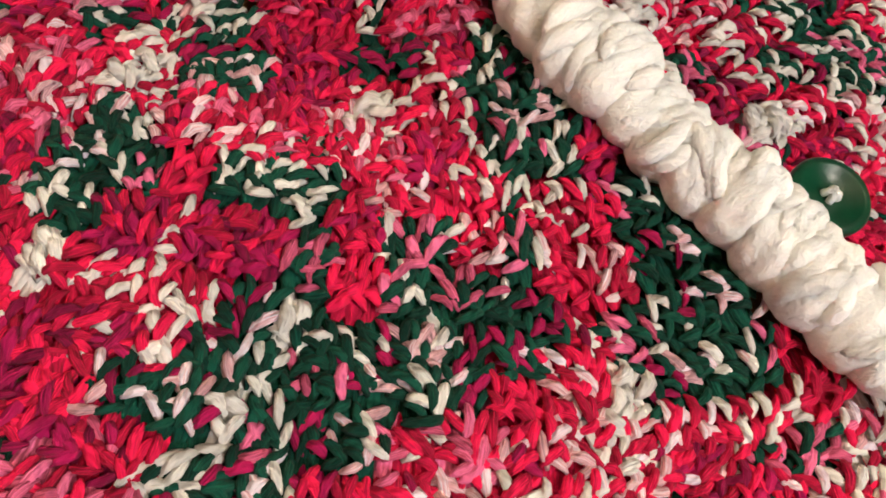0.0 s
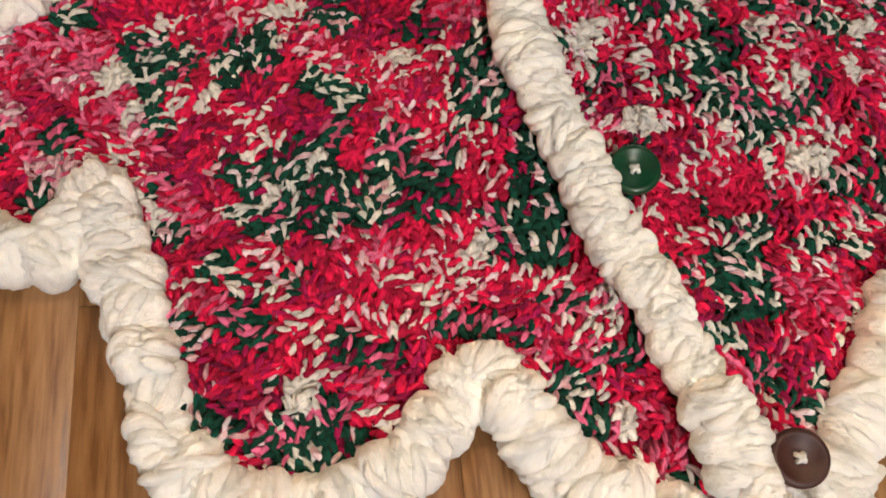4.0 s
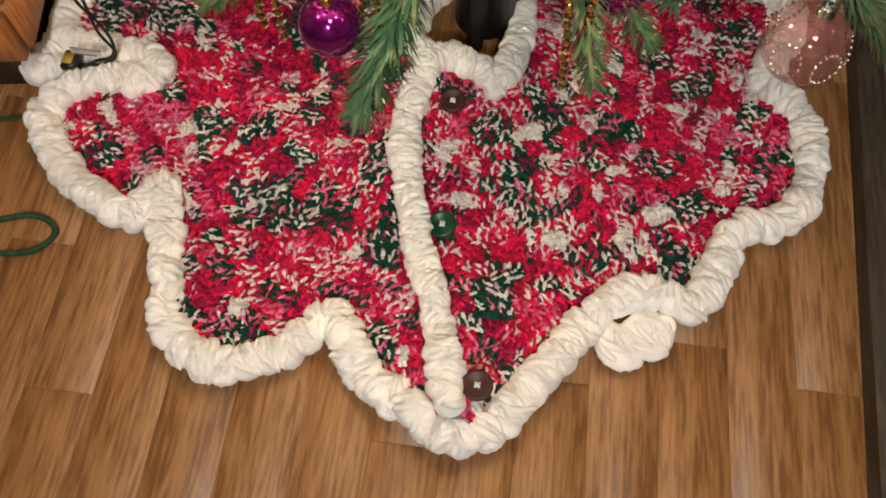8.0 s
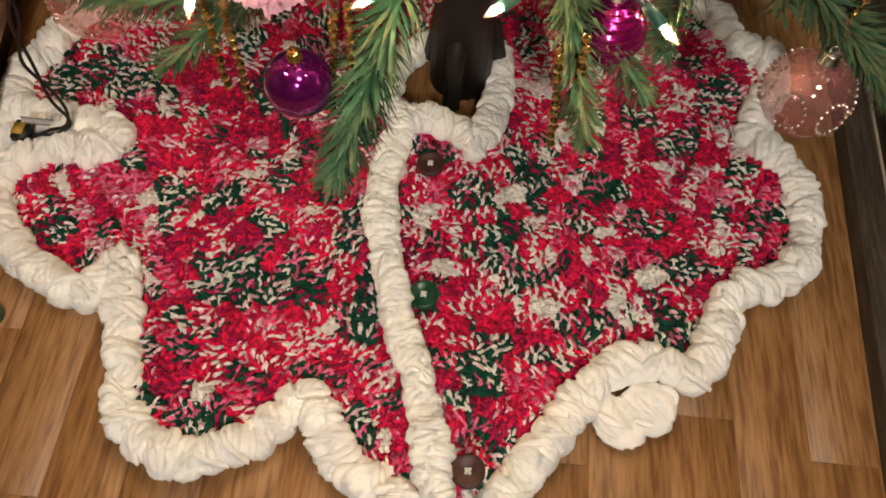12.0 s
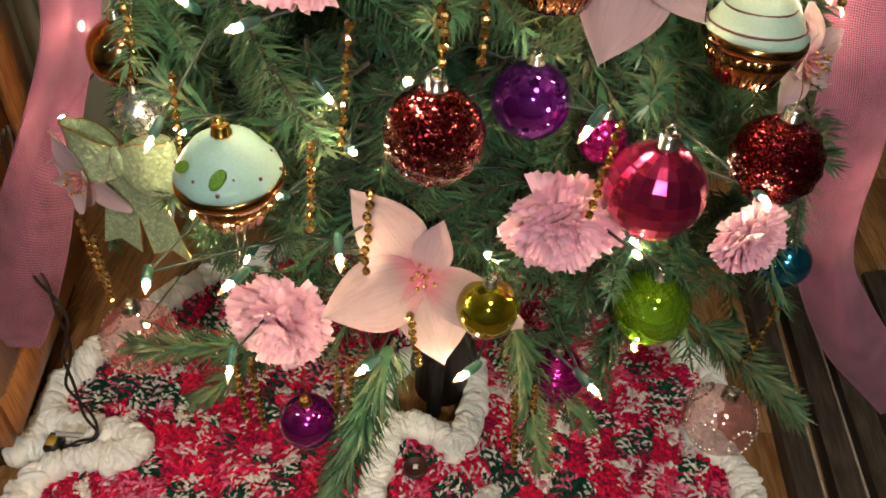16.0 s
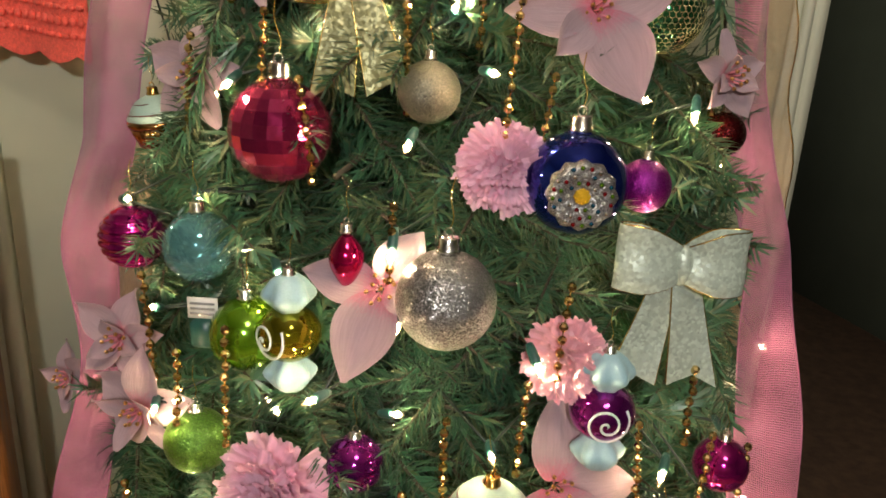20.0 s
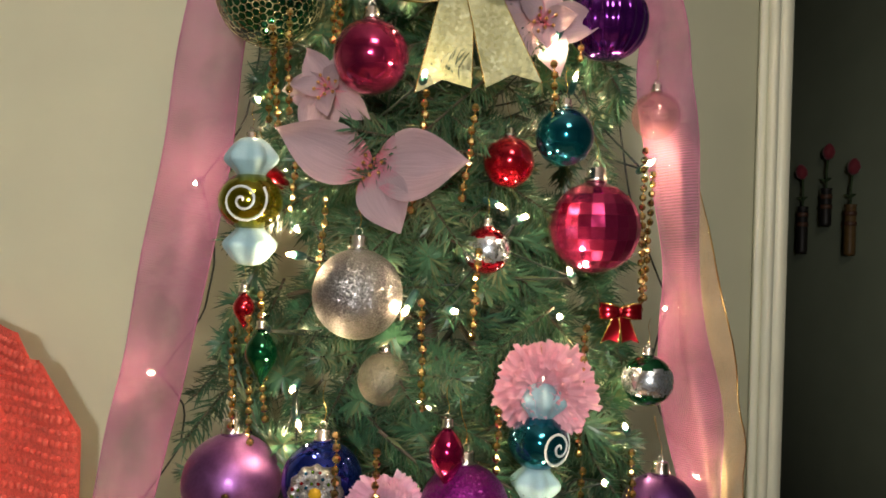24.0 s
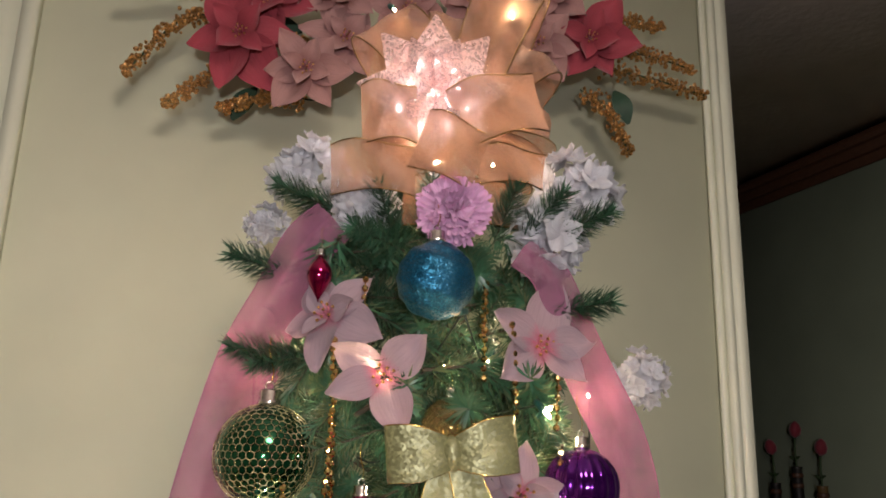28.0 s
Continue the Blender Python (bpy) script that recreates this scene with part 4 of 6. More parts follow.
SPRIG_SHAPES = [sprig(100 + i, 0.11 + 0.009 * i, 165 + 11 * i, 0.16 + 0.07 * (i % 4)) for i in range(8)]
SPRIGS = [s.data("branch", [M_NEEDLE, M_NEEDLE2, M_BARK], False) for s in SPRIG_SHAPES]
BOUGH = sprig(300, 0.15, 560, 0.22, 0.027, 0.0017).data("branch", [M_NEEDLE, M_NEEDLE2, M_BARK], False)
BOUGH_PALE = sprig(302, 0.15, 480, 0.62, 0.026, 0.0017).data("branch", [M_NEEDLE, M_NEEDLE2, M_BARK], False)
CROWN = sprig(301, 0.15, 330, 0.08, 0.050, 0.0020).data("branch", [M_NEEDLE, M_NEEDLE2, M_BARK], False)
tree = thing("christmas_tree", at(TREE), "slim green artificial Christmas tree against the wall", "Christmas tree")
part("trunk", Shape().tube([(0, -0.17, 0.03), (0, -0.14, 0.5), (0, -0.06, 1.2), (0, 0, 1.78)], lambda t: 0.016 * (1 - 0.6 * t), 10), M_BARK, tree, "brown metal pole")
stand = Shape()
for a in (20, 140, 260):
    c, s_ = math.cos(radians(a)), math.sin(radians(a))
    stand.tube([(0, -0.19, 0.14), (c * 0.03, s_ * 0.03 - 0.19, 0.10), (c * 0.045, s_ * 0.045 - 0.19, 0.03)], 0.010, 8)
stand.spin([(0.0, 0.03), (0.034, 0.03), (0.030, 0.20), (0.028, 0.22), (0.0, 0.22)], 20, cap=False)
stand.v[-100:] = [(x, y - 0.19, z) for x, y, z in stand.v[-100:]]
part("stand", stand, M_BLACK, tree, "black metal tree stand")
rng = random.Random(21)


def branch(p, d, k=1.0, me=None):
    """One tip of the tree: foot and heading in the world."""
    m = Matrix.Translation(Vector(p) - TREE) @ facing(d) @ pose(0, 0, 0, 0, 0, rng.uniform(0, 360)) @ Matrix.Diagonal((k, k, k, 1))
    part("branch", me or SPRIGS[rng.randrange(8)], None, tree, m=m)


inner = []
tips = 0
z = 0.31
while z < 1.67:
    g = girth(z)
    for layer, (lo, hi, dense) in enumerate(((0.78, 0.95, 38), (0.52, 0.78, 42), (0.25, 0.52, 34))):
        n = int((7 + dense * g) * (1.0 if z < 1.0 else 0.62))
        for i in range(n):
            a = math.pi * (1.0 + (i + rng.random()) / n * 1.0) + rng.uniform(-0.25, 0.25)
            r = g * rng.uniform(lo, hi)
            tip = TREE + Vector((math.cos(a) * r, math.sin(a) * r, z + rng.uniform(-0.025, 0.025)))
            if abs(tip.x) > half_width(z):
                tip.x = math.copysign(half_width(z) * rng.uniform(0.8, 1.0), tip.x)
            out = Vector((math.cos(a) * 0.6, math.sin(a), 0))
            d = out * rng.uniform(0.25, 0.75) + Vector((-math.sin(a), math.cos(a), 0)) * rng.uniform(-0.8, 0.8) + Vector((0, 0, rng.uniform(-0.55, 0.12)))
            if abs(tip.x) > half_width(z) * 0.75:
                d.x *= 0.45
            d.normalize()
            k = rng.uniform(0.75, 1.05)
            foot = tip - d * (0.135 * k)
            m = Matrix.Translation(foot - TREE) @ facing(d) @ pose(0, 0, 0, 0, 0, rng.uniform(0, 360)) @ Matrix.Diagonal((k, k, k, 1))
            if layer == 0 and tips < 300 and rng.random() < 0.75:
                part("branch", SPRIGS[rng.randrange(8)], None, tree, m=m)
                tips += 1
            else:
                inner.append((rng.randrange(8), m))
    z += 0.046 if z < 1.0 else 0.060
# the tips deeper in, joined
arrays = [np.array(s.v) for s in SPRIG_SHAPES]
V, F, S_, base = [], [], [], 0
for w_, m in inner:
    mm = np.array(m)
    V.append(arrays[w_] @ mm[:3, :3].T + mm[:3, 3])
    F += [tuple(v + base for v in f) for f in SPRIG_SHAPES[w_].f]
    S_ += SPRIG_SHAPES[w_].m
    base += len(arrays[w_])
me = bpy.data.meshes.new("branch_mass")
me.from_pydata(np.concatenate(V), [], F)
for m in (M_NEEDLE, M_NEEDLE2, M_BARK):
    me.materials.append(m)
me.polygons.foreach_set("material_index", S_)
part("branch_mass", me, None, tree)["kind"] = "stuff"
# inner limbs that carry the tips
for k in range(70):
    z = 0.3 + 1.35 * k / 70
    a = k * 2.399
    g = girth(z) * 0.62
    if math.sin(a) > 0.3:
        g *= 0.5
    part("limb", Shape().tube([(0, 0, z - 0.03), (math.cos(a) * g * 0.6, math.sin(a) * g * 0.6, z + 0.02), (math.cos(a) * g, math.sin(a) * g, z)], 0.003, 5), M_BARK, tree)
# the tips that hang low in front
for foot, tip in (((-0.12, -0.17, 0.32), (-0.20, -0.22, 0.25)), ((-0.13, -0.19, 0.31), (-0.26, -0.20, 0.285)), ((0.22, -0.15, 0.33), (0.34, -0.17, 0.25))):
    branch(foot, Vector(tip) - Vector(foot), (Vector(tip) - Vector(foot)).length / 0.15, BOUGH_PALE)
for foot, tip in (((-0.035, -0.215, 0.355), (-0.085, -0.295, 0.215)), ((0.055, -0.20, 0.37), (0.095, -0.265, 0.265)), ((0.06, -0.20, 0.36), (0.125, -0.25, 0.275))):
    branch(foot, Vector(tip) - Vector(foot), (Vector(tip) - Vector(foot)).length / 0.165, BOUGH if foot[0] < 0 else BOUGH_PALE)
# crown of the tree
for x, z, dx, dz in ((-0.09, 1.70, -0.9, 0.25), (-0.03, 1.665, -0.25, 0.9), (0.0, 1.67, 0.1, 1), (0.07, 1.67, 0.35, 0.8), (0.10, 1.675, 0.6, 0.7), (0.13, 1.68, 0.9, 0.3), (0.125, 1.60, 0.8, 0.1), (-0.13, 1.63, -0.9, 0.2), (-0.12, 1.55, -1, 0.05), (-0.10, 1.55, -0.7, -0.15), (0.04, 1.66, 0.1, -0.3), (-0.02, 1.66, -0.5, 0.1)):
    branch((x, 0.06 if z < 1.712 else 0.03, z), (dx, -0.5, dz), 0.46, CROWN)


# ---------- ornaments ----------
MESH = {}


def cached(key, build):
    if key not in MESH:
        MESH[key] = build()
    return MESH[key]


def sphere_data(kind, m):
    s = Shape()
    if kind == "disco":
        s.ball((0, 0, 0), 0.5, 22, 12)
        return s.data("ball", m, False)
    if kind == "ribbed":
        prof_ = [(0.5 * math.sin(math.pi * i / 28), -0.5 * math.cos(math.pi * i / 28)) for i in range(1, 28)]
        s.spin(prof_, 72, wobble=lambda a, z: 1 + 0.035 * math.sin(18 * a))
        return s.data("ball", m)
    if kind == "twisted":
        prof_ = [(0.5 * math.sin(math.pi * i / 28), -0.5 * math.cos(math.pi * i / 28)) for i in range(1, 28)]
        s.spin(prof_, 96, wobble=lambda a, z: 1 + 0.018 * abs(math.sin(7 * (a + 2.4 * z))))
        return s.data("ball", m)
    if kind == "banded":
        rows = [[(0.5 * math.sin(math.pi * i / 30) * math.cos(TAU * j / 48), 0.5 * math.sin(math.pi * i / 30) * math.sin(TAU * j / 48), -0.5 * math.cos(math.pi * i / 30)) for j in range(48)] for i in range(1, 30)]
        s.grid(rows, True, 0, True)
        s.m = [0 if 9 + (j % 8 > 3) <= i <= 19 - (j % 8 > 3) else 1 for i in range(28) for j in range(48)] + [1, 1]
        return s.data("ball", m)
    if kind == "ringed":
        prof_ = [((0.5 + 0.02 * math.sin(i * 1.5)) * math.sin(math.pi * i / 48), -0.5 * math.cos(math.pi * i / 48)) for i in range(1, 48)]
        s.spin(prof_, 40)
        return s.data("ball", m)
    if kind == "lumpy":
        s.ball((0, 0, 0), 0.5, 48, 32)
        s.v = [tuple(Vector(p) * (1 + 0.03 * noise.noise(Vector(p) * 14) + 0.025 * math.sin(30 * p[2] + 4 * math.atan2(p[1], p[0])))) for p in s.v]
        return s.data("ball", m)
    s.ball((0, 0, 0), 0.5, 40, 26)
    return s.data("ball", m)


def cap_parts(ob, d, top, m=None):
    cap = cached(("cap", m), lambda: Shape().spin([(0.0, 0.0), (0.115, 0.0), (0.115, 0.05), (0.10, 0.06), (0.10, 0.15), (0.085, 0.165), (0.0, 0.17)], 20, wobble=lambda a, z: 1 + 0.05 * math.cos(10 * a), cap=False).data("cap", m or M_SILVER))
    loop = cached(("loop", m), lambda: Shape().tube([(0.045 * math.cos(t * TAU / 12), 0, 0.20 + 0.045 * math.sin(t * TAU / 12)) for t in range(13)], 0.010, 6).data("loop", m or M_SILVER))
    hook = cached("hook", lambda: Shape().tube(curve_points([(0, 0, 0.23), (0.03, 0.02, 0.35), (-0.02, 0.06, 0.55), (0.0, 0.12, 0.72)], 4), 0.006, 5).data("hook", M_GOLD))
    k = max(d, 0.042)
    mm = Matrix.Translation((0, 0, top)) @ Matrix.Diagonal((k, k, k, 1))
    c = part("cap", cap, None, ob, m=mm)
    part("loop", loop, None, c)
    part("hook", hook, None, ob, "thin wire hook", mm)


def ball(p, d, m, label, kind="plain", name="ball_ornament", capm=None, lean=(0, 0)):
    ob = thing(name, pose(*p, lean[0], lean[1], random.uniform(-40, 40)), label, "ornament", "ornaments on the tree")
    part("ball", cached((kind, str(m)), lambda: sphere_data(kind, m)), None, ob, m=Matrix.Diagonal((d, d, d, 1)))
    cap_parts(ob, d, d * 0.49, capm)
    return ob


def hexball(p, d, m, label):
    ob = ball(p, d, m, label)

    def net():
        bm = bmesh.new()
        bmesh.ops.create_icosphere(bm, subdivisions=4, radius=0.512)
        s = Shape()
        for e in bm.edges:
            a, b = [f.calc_center_median().normalized() * 0.512 for f in e.link_faces]
            s.tube([a, (a + b).normalized() * 0.514, b], 0.0036, 4)
        bm.free()
        return s.data("net", M_PALEGOLD)

    part("net", cached("net", net), None, ob, "gold mesh of hexagons", Matrix.Diagonal((d, d, d, 1)))


def medallion(p, d, label):
    ob = ball(p, d, B_NAVY, label, name="medallion_ornament")
    ob.rotation_euler[2] = 0

    def dish():
        s = Shape().spin([(0.0, 0.02), (0.10, 0.022), (0.20, 0.035), (0.30, 0.055), (0.36, 0.03), (0.37, -0.02), (0.35, -0.15)], 48, cap=False, wobble=lambda a, z: 1 + 0.05 * math.cos(12 * a))
        return s.data("dish", G_SILVER)

    turn = Matrix.Rotation(radians(90), 4, "X")
    di = part("dish", cached("dish", dish), None, ob, "silver star-shaped dish", Matrix.Diagonal((d * 0.86, d, d * 0.86, 1)) @ Matrix.Translation((0, -0.485, 0)) @ turn)
    part("jewel", cached("jewel", lambda: Shape().ball((0, 0, 0.03), (0.095, 0.095, 0.06), 8, 6).data("jewel", M_YELJEWEL, False)), None, di, "yellow jewel")
    for k, (rad, num) in enumerate(((0.15, 10), (0.235, 14), (0.31, 20))):
        for i in range(num):
            mm = (M_JEWEL, B_RED, B_BLUE, M_SILVER, B_LIME)[(i * 3 + k) % 5]
            a = TAU * i / num + k * 0.2
            part("jewel", cached(("jewel", mm.name), lambda: Shape().ball((0, 0, 0), (0.028, 0.028, 0.024), 6, 4).data("jewel", mm, False)), None, di, m=pose(rad * math.cos(a), rad * math.sin(a), 0.10 * rad + 0.025))


def finial(p, w, h, m, label):
    ob = thing("finial_ornament", pose(*p), label, "ornament", "ornaments on the tree")
    prof_ = [(0.5 * w * max(0.03, math.sin(math.pi * (i / 20) ** 1.25)) * (1 if i < 20 else 0.2), h * (i / 20 - 0.5)) for i in range(21)]
    part("body", Shape().spin(prof_, 24), m, ob)
    cap_parts(ob, w, h * 0.46)


def cupcake(p, w, label, mint=False, frost=None):
    ob = thing("cupcake_ornament", pose(*p, random.uniform(-4, 4), random.uniform(-6, 6), 0 if mint else random.uniform(0, 90)), label, "ornament", "cupcake ornaments")
    part("wrapper", cached("wrapper", lambda: Shape().spin([(0.27, -0.47), (0.32, -0.455), (0.38, -0.30), (0.45, -0.13)], 96, wobble=lambda a, z: 1 + 0.03 * math.cos(24 * a)).data("wrapper", M_COPPER)), None, ob, "pleated copper foil wrapper", Matrix.Diagonal((w, w, w, 1)))
    part("rim", cached("cup_rim", lambda: Shape().spin([(0.44, -0.13), (0.487, -0.115), (0.505, -0.06), (0.497, -0.01), (0.46, 0.012), (0.43, 0.0)], 64, wobble=lambda a, z: 1 + 0.012 * math.sin(5 * a)).data("rim", M_COPPER)), None, ob, "smooth copper rim", Matrix.Diagonal((w, w, w, 1)))
    prof_ = [(0.43, -0.03), (0.472, -0.005), (0.48, 0.04), (0.44, 0.10), (0.415, 0.14), (0.385, 0.20), (0.32, 0.27), (0.29, 0.31), (0.20, 0.37), (0.14, 0.40), (0.05, 0.43)]
    part("frosting", cached(("frosting", mint), lambda: Shape().spin(prof_, 48, wobble=lambda a, z: 1 + (0.02 * math.sin(3 * a + 14 * z) if z > 0.06 else 0.012 * math.sin(9 * a))).data("frosting", M_MINT if mint else M_FROST)), None, ob, "pale mint frosting", Matrix.Diagonal((w, w, w, 1)))
    if mint:
        dots = Shape()
        for i in range(26):
            a, k = i * 2.4, 0.1 + 0.85 * (i / 26)
            r = 0.16 + 0.33 * (1 - k)
            dots.ball((1.06 * w * r * math.cos(a), 1.06 * w * r * math.sin(a), w * (0.05 + 0.33 * k)), w * 0.019, 6, 4)
        part("dots", dots, M_BROWN, ob, "dark glitter dots")
        for a in (-140, -84, 40):
            lf = Shape().ball((0, 0, 0), (w * 0.060, w * 0.105, w * 0.012), 12, 6)
            c, s_ = math.cos(radians(a)), math.sin(radians(a))
            part("leaf", lf, M_LEAFG, ob, "green glitter leaf", Matrix.Translation((c * w * 0.40, s_ * w * 0.40, w * 0.23)) @ facing((c, s_, 0.75)) @ pose(0, 0, 0, 0, 0, a * 0.4))
    else:
        path = []
        for i in range(56):
            t = i / 55
            k = np.interp(t, [0, 0.35, 0.7, 1], [0.497, 0.425, 0.31, 0.08])
            zz = np.interp(t, [0, 0.35, 0.7, 1], [0.02, 0.14, 0.28, 0.43])
            path.append((w * k * math.cos(t * 15), w * k * math.sin(t * 15), w * zz))
        part("swirl", Shape().tube(path, w * 0.012, 5), M_BROWN, ob, "thin brown glitter swirl")
    cap_parts(ob, w * 0.8, w * 0.40, M_GOLD)


def spiral(r0, turns, n, lift):
    return [(r0 * (i / n) * math.cos(turns * TAU * i / n), lift(r0 * (i / n)), r0 * (i / n) * math.sin(turns * TAU * i / n)) for i in range(n + 1)]


def candy(p, d, m, label, lean=0, turn=0):
    ob = thing("wrapped_candy_ornament", pose(*p, 0, lean, turn), label, "ornament", "candy ornaments")
    part("ball", cached(("twisted", m.name), lambda: sphere_data("twisted", m)), None, ob, m=Matrix.Diagonal((d, d, d * 0.92, 1)))
    path = spiral(0.36 * d, 2.1, 40, lambda r: -math.sqrt(max(0, (0.505 * d) ** 2 - r * r)))
    part("swirl", Shape().tube(path, d * 0.021, 6), M_SWIRL, ob, "white glitter spiral")
    end = cached("candy_end", lambda: Shape().spin([(0.20, 0.40), (0.24, 0.46), (0.36, 0.60), (0.39, 0.66), (0.37, 0.74), (0.27, 0.90), (0.17, 0.98), (0.08, 1.0)], 48, wobble=lambda a, z: 1 + (0.13 if 0.55 < z < 0.8 else 0.05) * math.cos(6 * a)).data("wrapper_end", M_CREAM))
    part("wrapper_end", end, None, ob, "pale blue pleated end", Matrix.Diagonal((d, d, d, 1)))
    part("wrapper_end", end, None, ob, "pale blue pleated end", Matrix.Rotation(math.pi, 4, "X") @ Matrix.Diagonal((d, d, d, 1)))
    cap_parts(ob, d * 0.8, d * 0.96)


def petal_data(key, m, w, n=8, cup=0.16, wave=0.05, jag=0.0, blunt=0.0):
    """A petal one unit long, along y, seen from +z."""
    def build():
        def fn(u, v):
            shape_ = math.sin(math.pi * min(1, u * 0.95 + 0.05) ** 0.80) ** 0.85 * (1 - 0.25 * u ** 6)
            if blunt:
                shape_ = 0.16 + 0.84 * u ** 0.8
            x = (v - 0.5) * 2
            tip = 1 - 0.10 * x * x * blunt + jag * (math.sin(v * 41) + 0.8 * math.sin(v * 67 + 1.3)) * u ** 5
            fold = (0.12 * w * abs(x) ** 1.4 if blunt else 0.22 * w * (x * x + 0.3 * abs(x))) * math.sin(math.pi * u)
            return (x * w * max(shape_, 0.03), u * tip, cup * u * u - 0.25 * cup * (u ** 3) + wave * math.sin(3.1 * v + 5 * u) * u + fold + jag * (1.0 * math.sin(v * 19 + 2) + 0.7 * math.sin(v * 37)) * u * u)
        return Shape().sheet(fn, n if blunt else 14, 44 if jag else 10, 0.006).data("petal", m)
    return cached(key, build)


def stamen_data():
    s = Shape().tube([(0, 0, 0), (0.001, 0, 0.006), (0.0, 0.0005, 0.011)], 0.0007, 5, 0)
    return s.ball((0, 0.0005, 0.012), 0.0017, 6, 4, 1).data("stamen", [P_CORAL, G_GOLD])


def poinsettia(p, size, toward, m=None, label="blush pink silk poinsettia flower", petals=6, name="silk_poinsettia", angles=()):
    """angles: (heading, length in metres) of single petals where they are known."""
    m = m or P_WHITE
    p = Vector(p) + Vector(toward).normalized() * 0.022
    size *= 0.9
    ob = thing(name, at(p, facing(toward)), label, "flower", "flowers on the tree")
    seed = random.random() * 360
    for i, (a_, k) in enumerate(angles):
        me_ = petal_data(("poin", m.name, i % 3), m, 0.31 + 0.04 * (i % 3), cup=0.06 + 0.06 * (i % 3), wave=0.05 + 0.02 * (i % 2))
        part("petal", me_, None, ob, m=pose(0, 0, 0.003 * i, 0, 0, a_ - 90) @ pose(0, 0.003, 0, random.uniform(-8, 12), random.uniform(-10, 10), 0) @ Matrix.Diagonal((k, k, k, 1)))
    for ring_, (num, k, tilt) in enumerate(() if angles else ((petals, 1.0, -8), (max(3, petals - 2), 0.62, 24))):
        for i in range(num):
            me_ = petal_data(("poin", m.name, i % 3), m, 0.31 + 0.04 * (i % 3), cup=0.06 + 0.06 * (i % 3), wave=0.05 + 0.02 * (i % 2))
            kk = 0.54 * size * k * random.uniform(0.88, 1.12)
            part("petal", me_, None, ob, m=pose(0, 0, 0.004 * ring_ * size * 10, 0, 0, seed + 360 * (i + 0.5 * ring_) / num + random.uniform(-9, 9)) @ pose(0, 0.02 * size, 0, tilt + random.uniform(-14, 14), random.uniform(-12, 12), 0) @ Matrix.Diagonal((kk, kk, kk, 1)))
    for i in range(9):
        a = i * 2.4
        lean = 8 + 34 * math.sqrt(i / 9)
        part("stamen", cached("stamen", stamen_data), None, ob, m=pose(0, 0, 0.002, 0, 0, math.degrees(a)) @ pose(0.001 * math.sqrt(i), 0, 0, 0, lean, 0))
    return ob


def carnation(p, size, toward, m=None, label="ruffled pink silk carnation", name="silk_carnation"):
    m = m or P_CARN
    p = Vector(p) + Vector(toward).normalized() * 0.010
    ob = thing(name, at(p, facing(toward)), label, "flower", "flowers on the tree")
    for ring_, (num, k, tilt, up) in enumerate(((10, 1.0, 0, 0), (8, 0.88, 12, 0.05), (7, 0.74, 26, 0.08), (6, 0.58, 44, 0.10), (5, 0.42, 62, 0.12))):
        for i in range(num):
            me_ = petal_data(("carn", m.name, i % 3), m, 0.58 + 0.05 * (i % 3), 8, 0.15, 0.15, 0.022 + 0.006 * (i % 3), 1.0)
            kk = 0.5 * size * k * random.uniform(0.9, 1.1)
            part("petal", me_, None, ob, m=pose(0, 0, up * size, 0, 0, 360 * (i + 0.4 * ring_) / num + random.uniform(-10, 10)) @ pose(0, 0, 0, tilt + random.uniform(-12, 12), random.uniform(-14, 14), 0) @ Matrix.Diagonal((kk, kk, kk, 1)))
    return ob


def hydrangea(p, size, toward, label="cluster of small white silk blossoms"):
    ob = thing("silk_hydrangea", at(p, facing(toward)), label, "flower", "flowers on the tree")
    def floret():
        s = Shape()
        for i in range(5):
            st_ = len(s.v)
            s.sheet(lambda u, v: ((v - 0.5) * 0.9 * math.sin(math.pi * (0.12 + 0.8 * u)), u, 0.25 * u * u + 0.1 * math.sin(6 * v)), 4, 4, 0.02)
            s.move(pose(0, 0, 0, 12, 0, 72 * i), st_)
        return s.data("blossom", P_HYD)
    for i in range(34):
        z_ = 1 - i / 24
        a = i * 2.399
        r = math.sqrt(max(0.0, 1 - max(z_, -0.4) ** 2))
        d = Vector((r * math.cos(a), r * math.sin(a), max(z_, -0.4) * 0.8))
        k = size * 0.22 * random.uniform(0.7, 1.35)
        part("blossom", cached("floret", floret), None, ob, m=at(d * size * random.uniform(0.24, 0.58), facing(d + Vector((0.01, 0, 0)))) @ Matrix.Diagonal((k, k, k, 1)))
    return ob


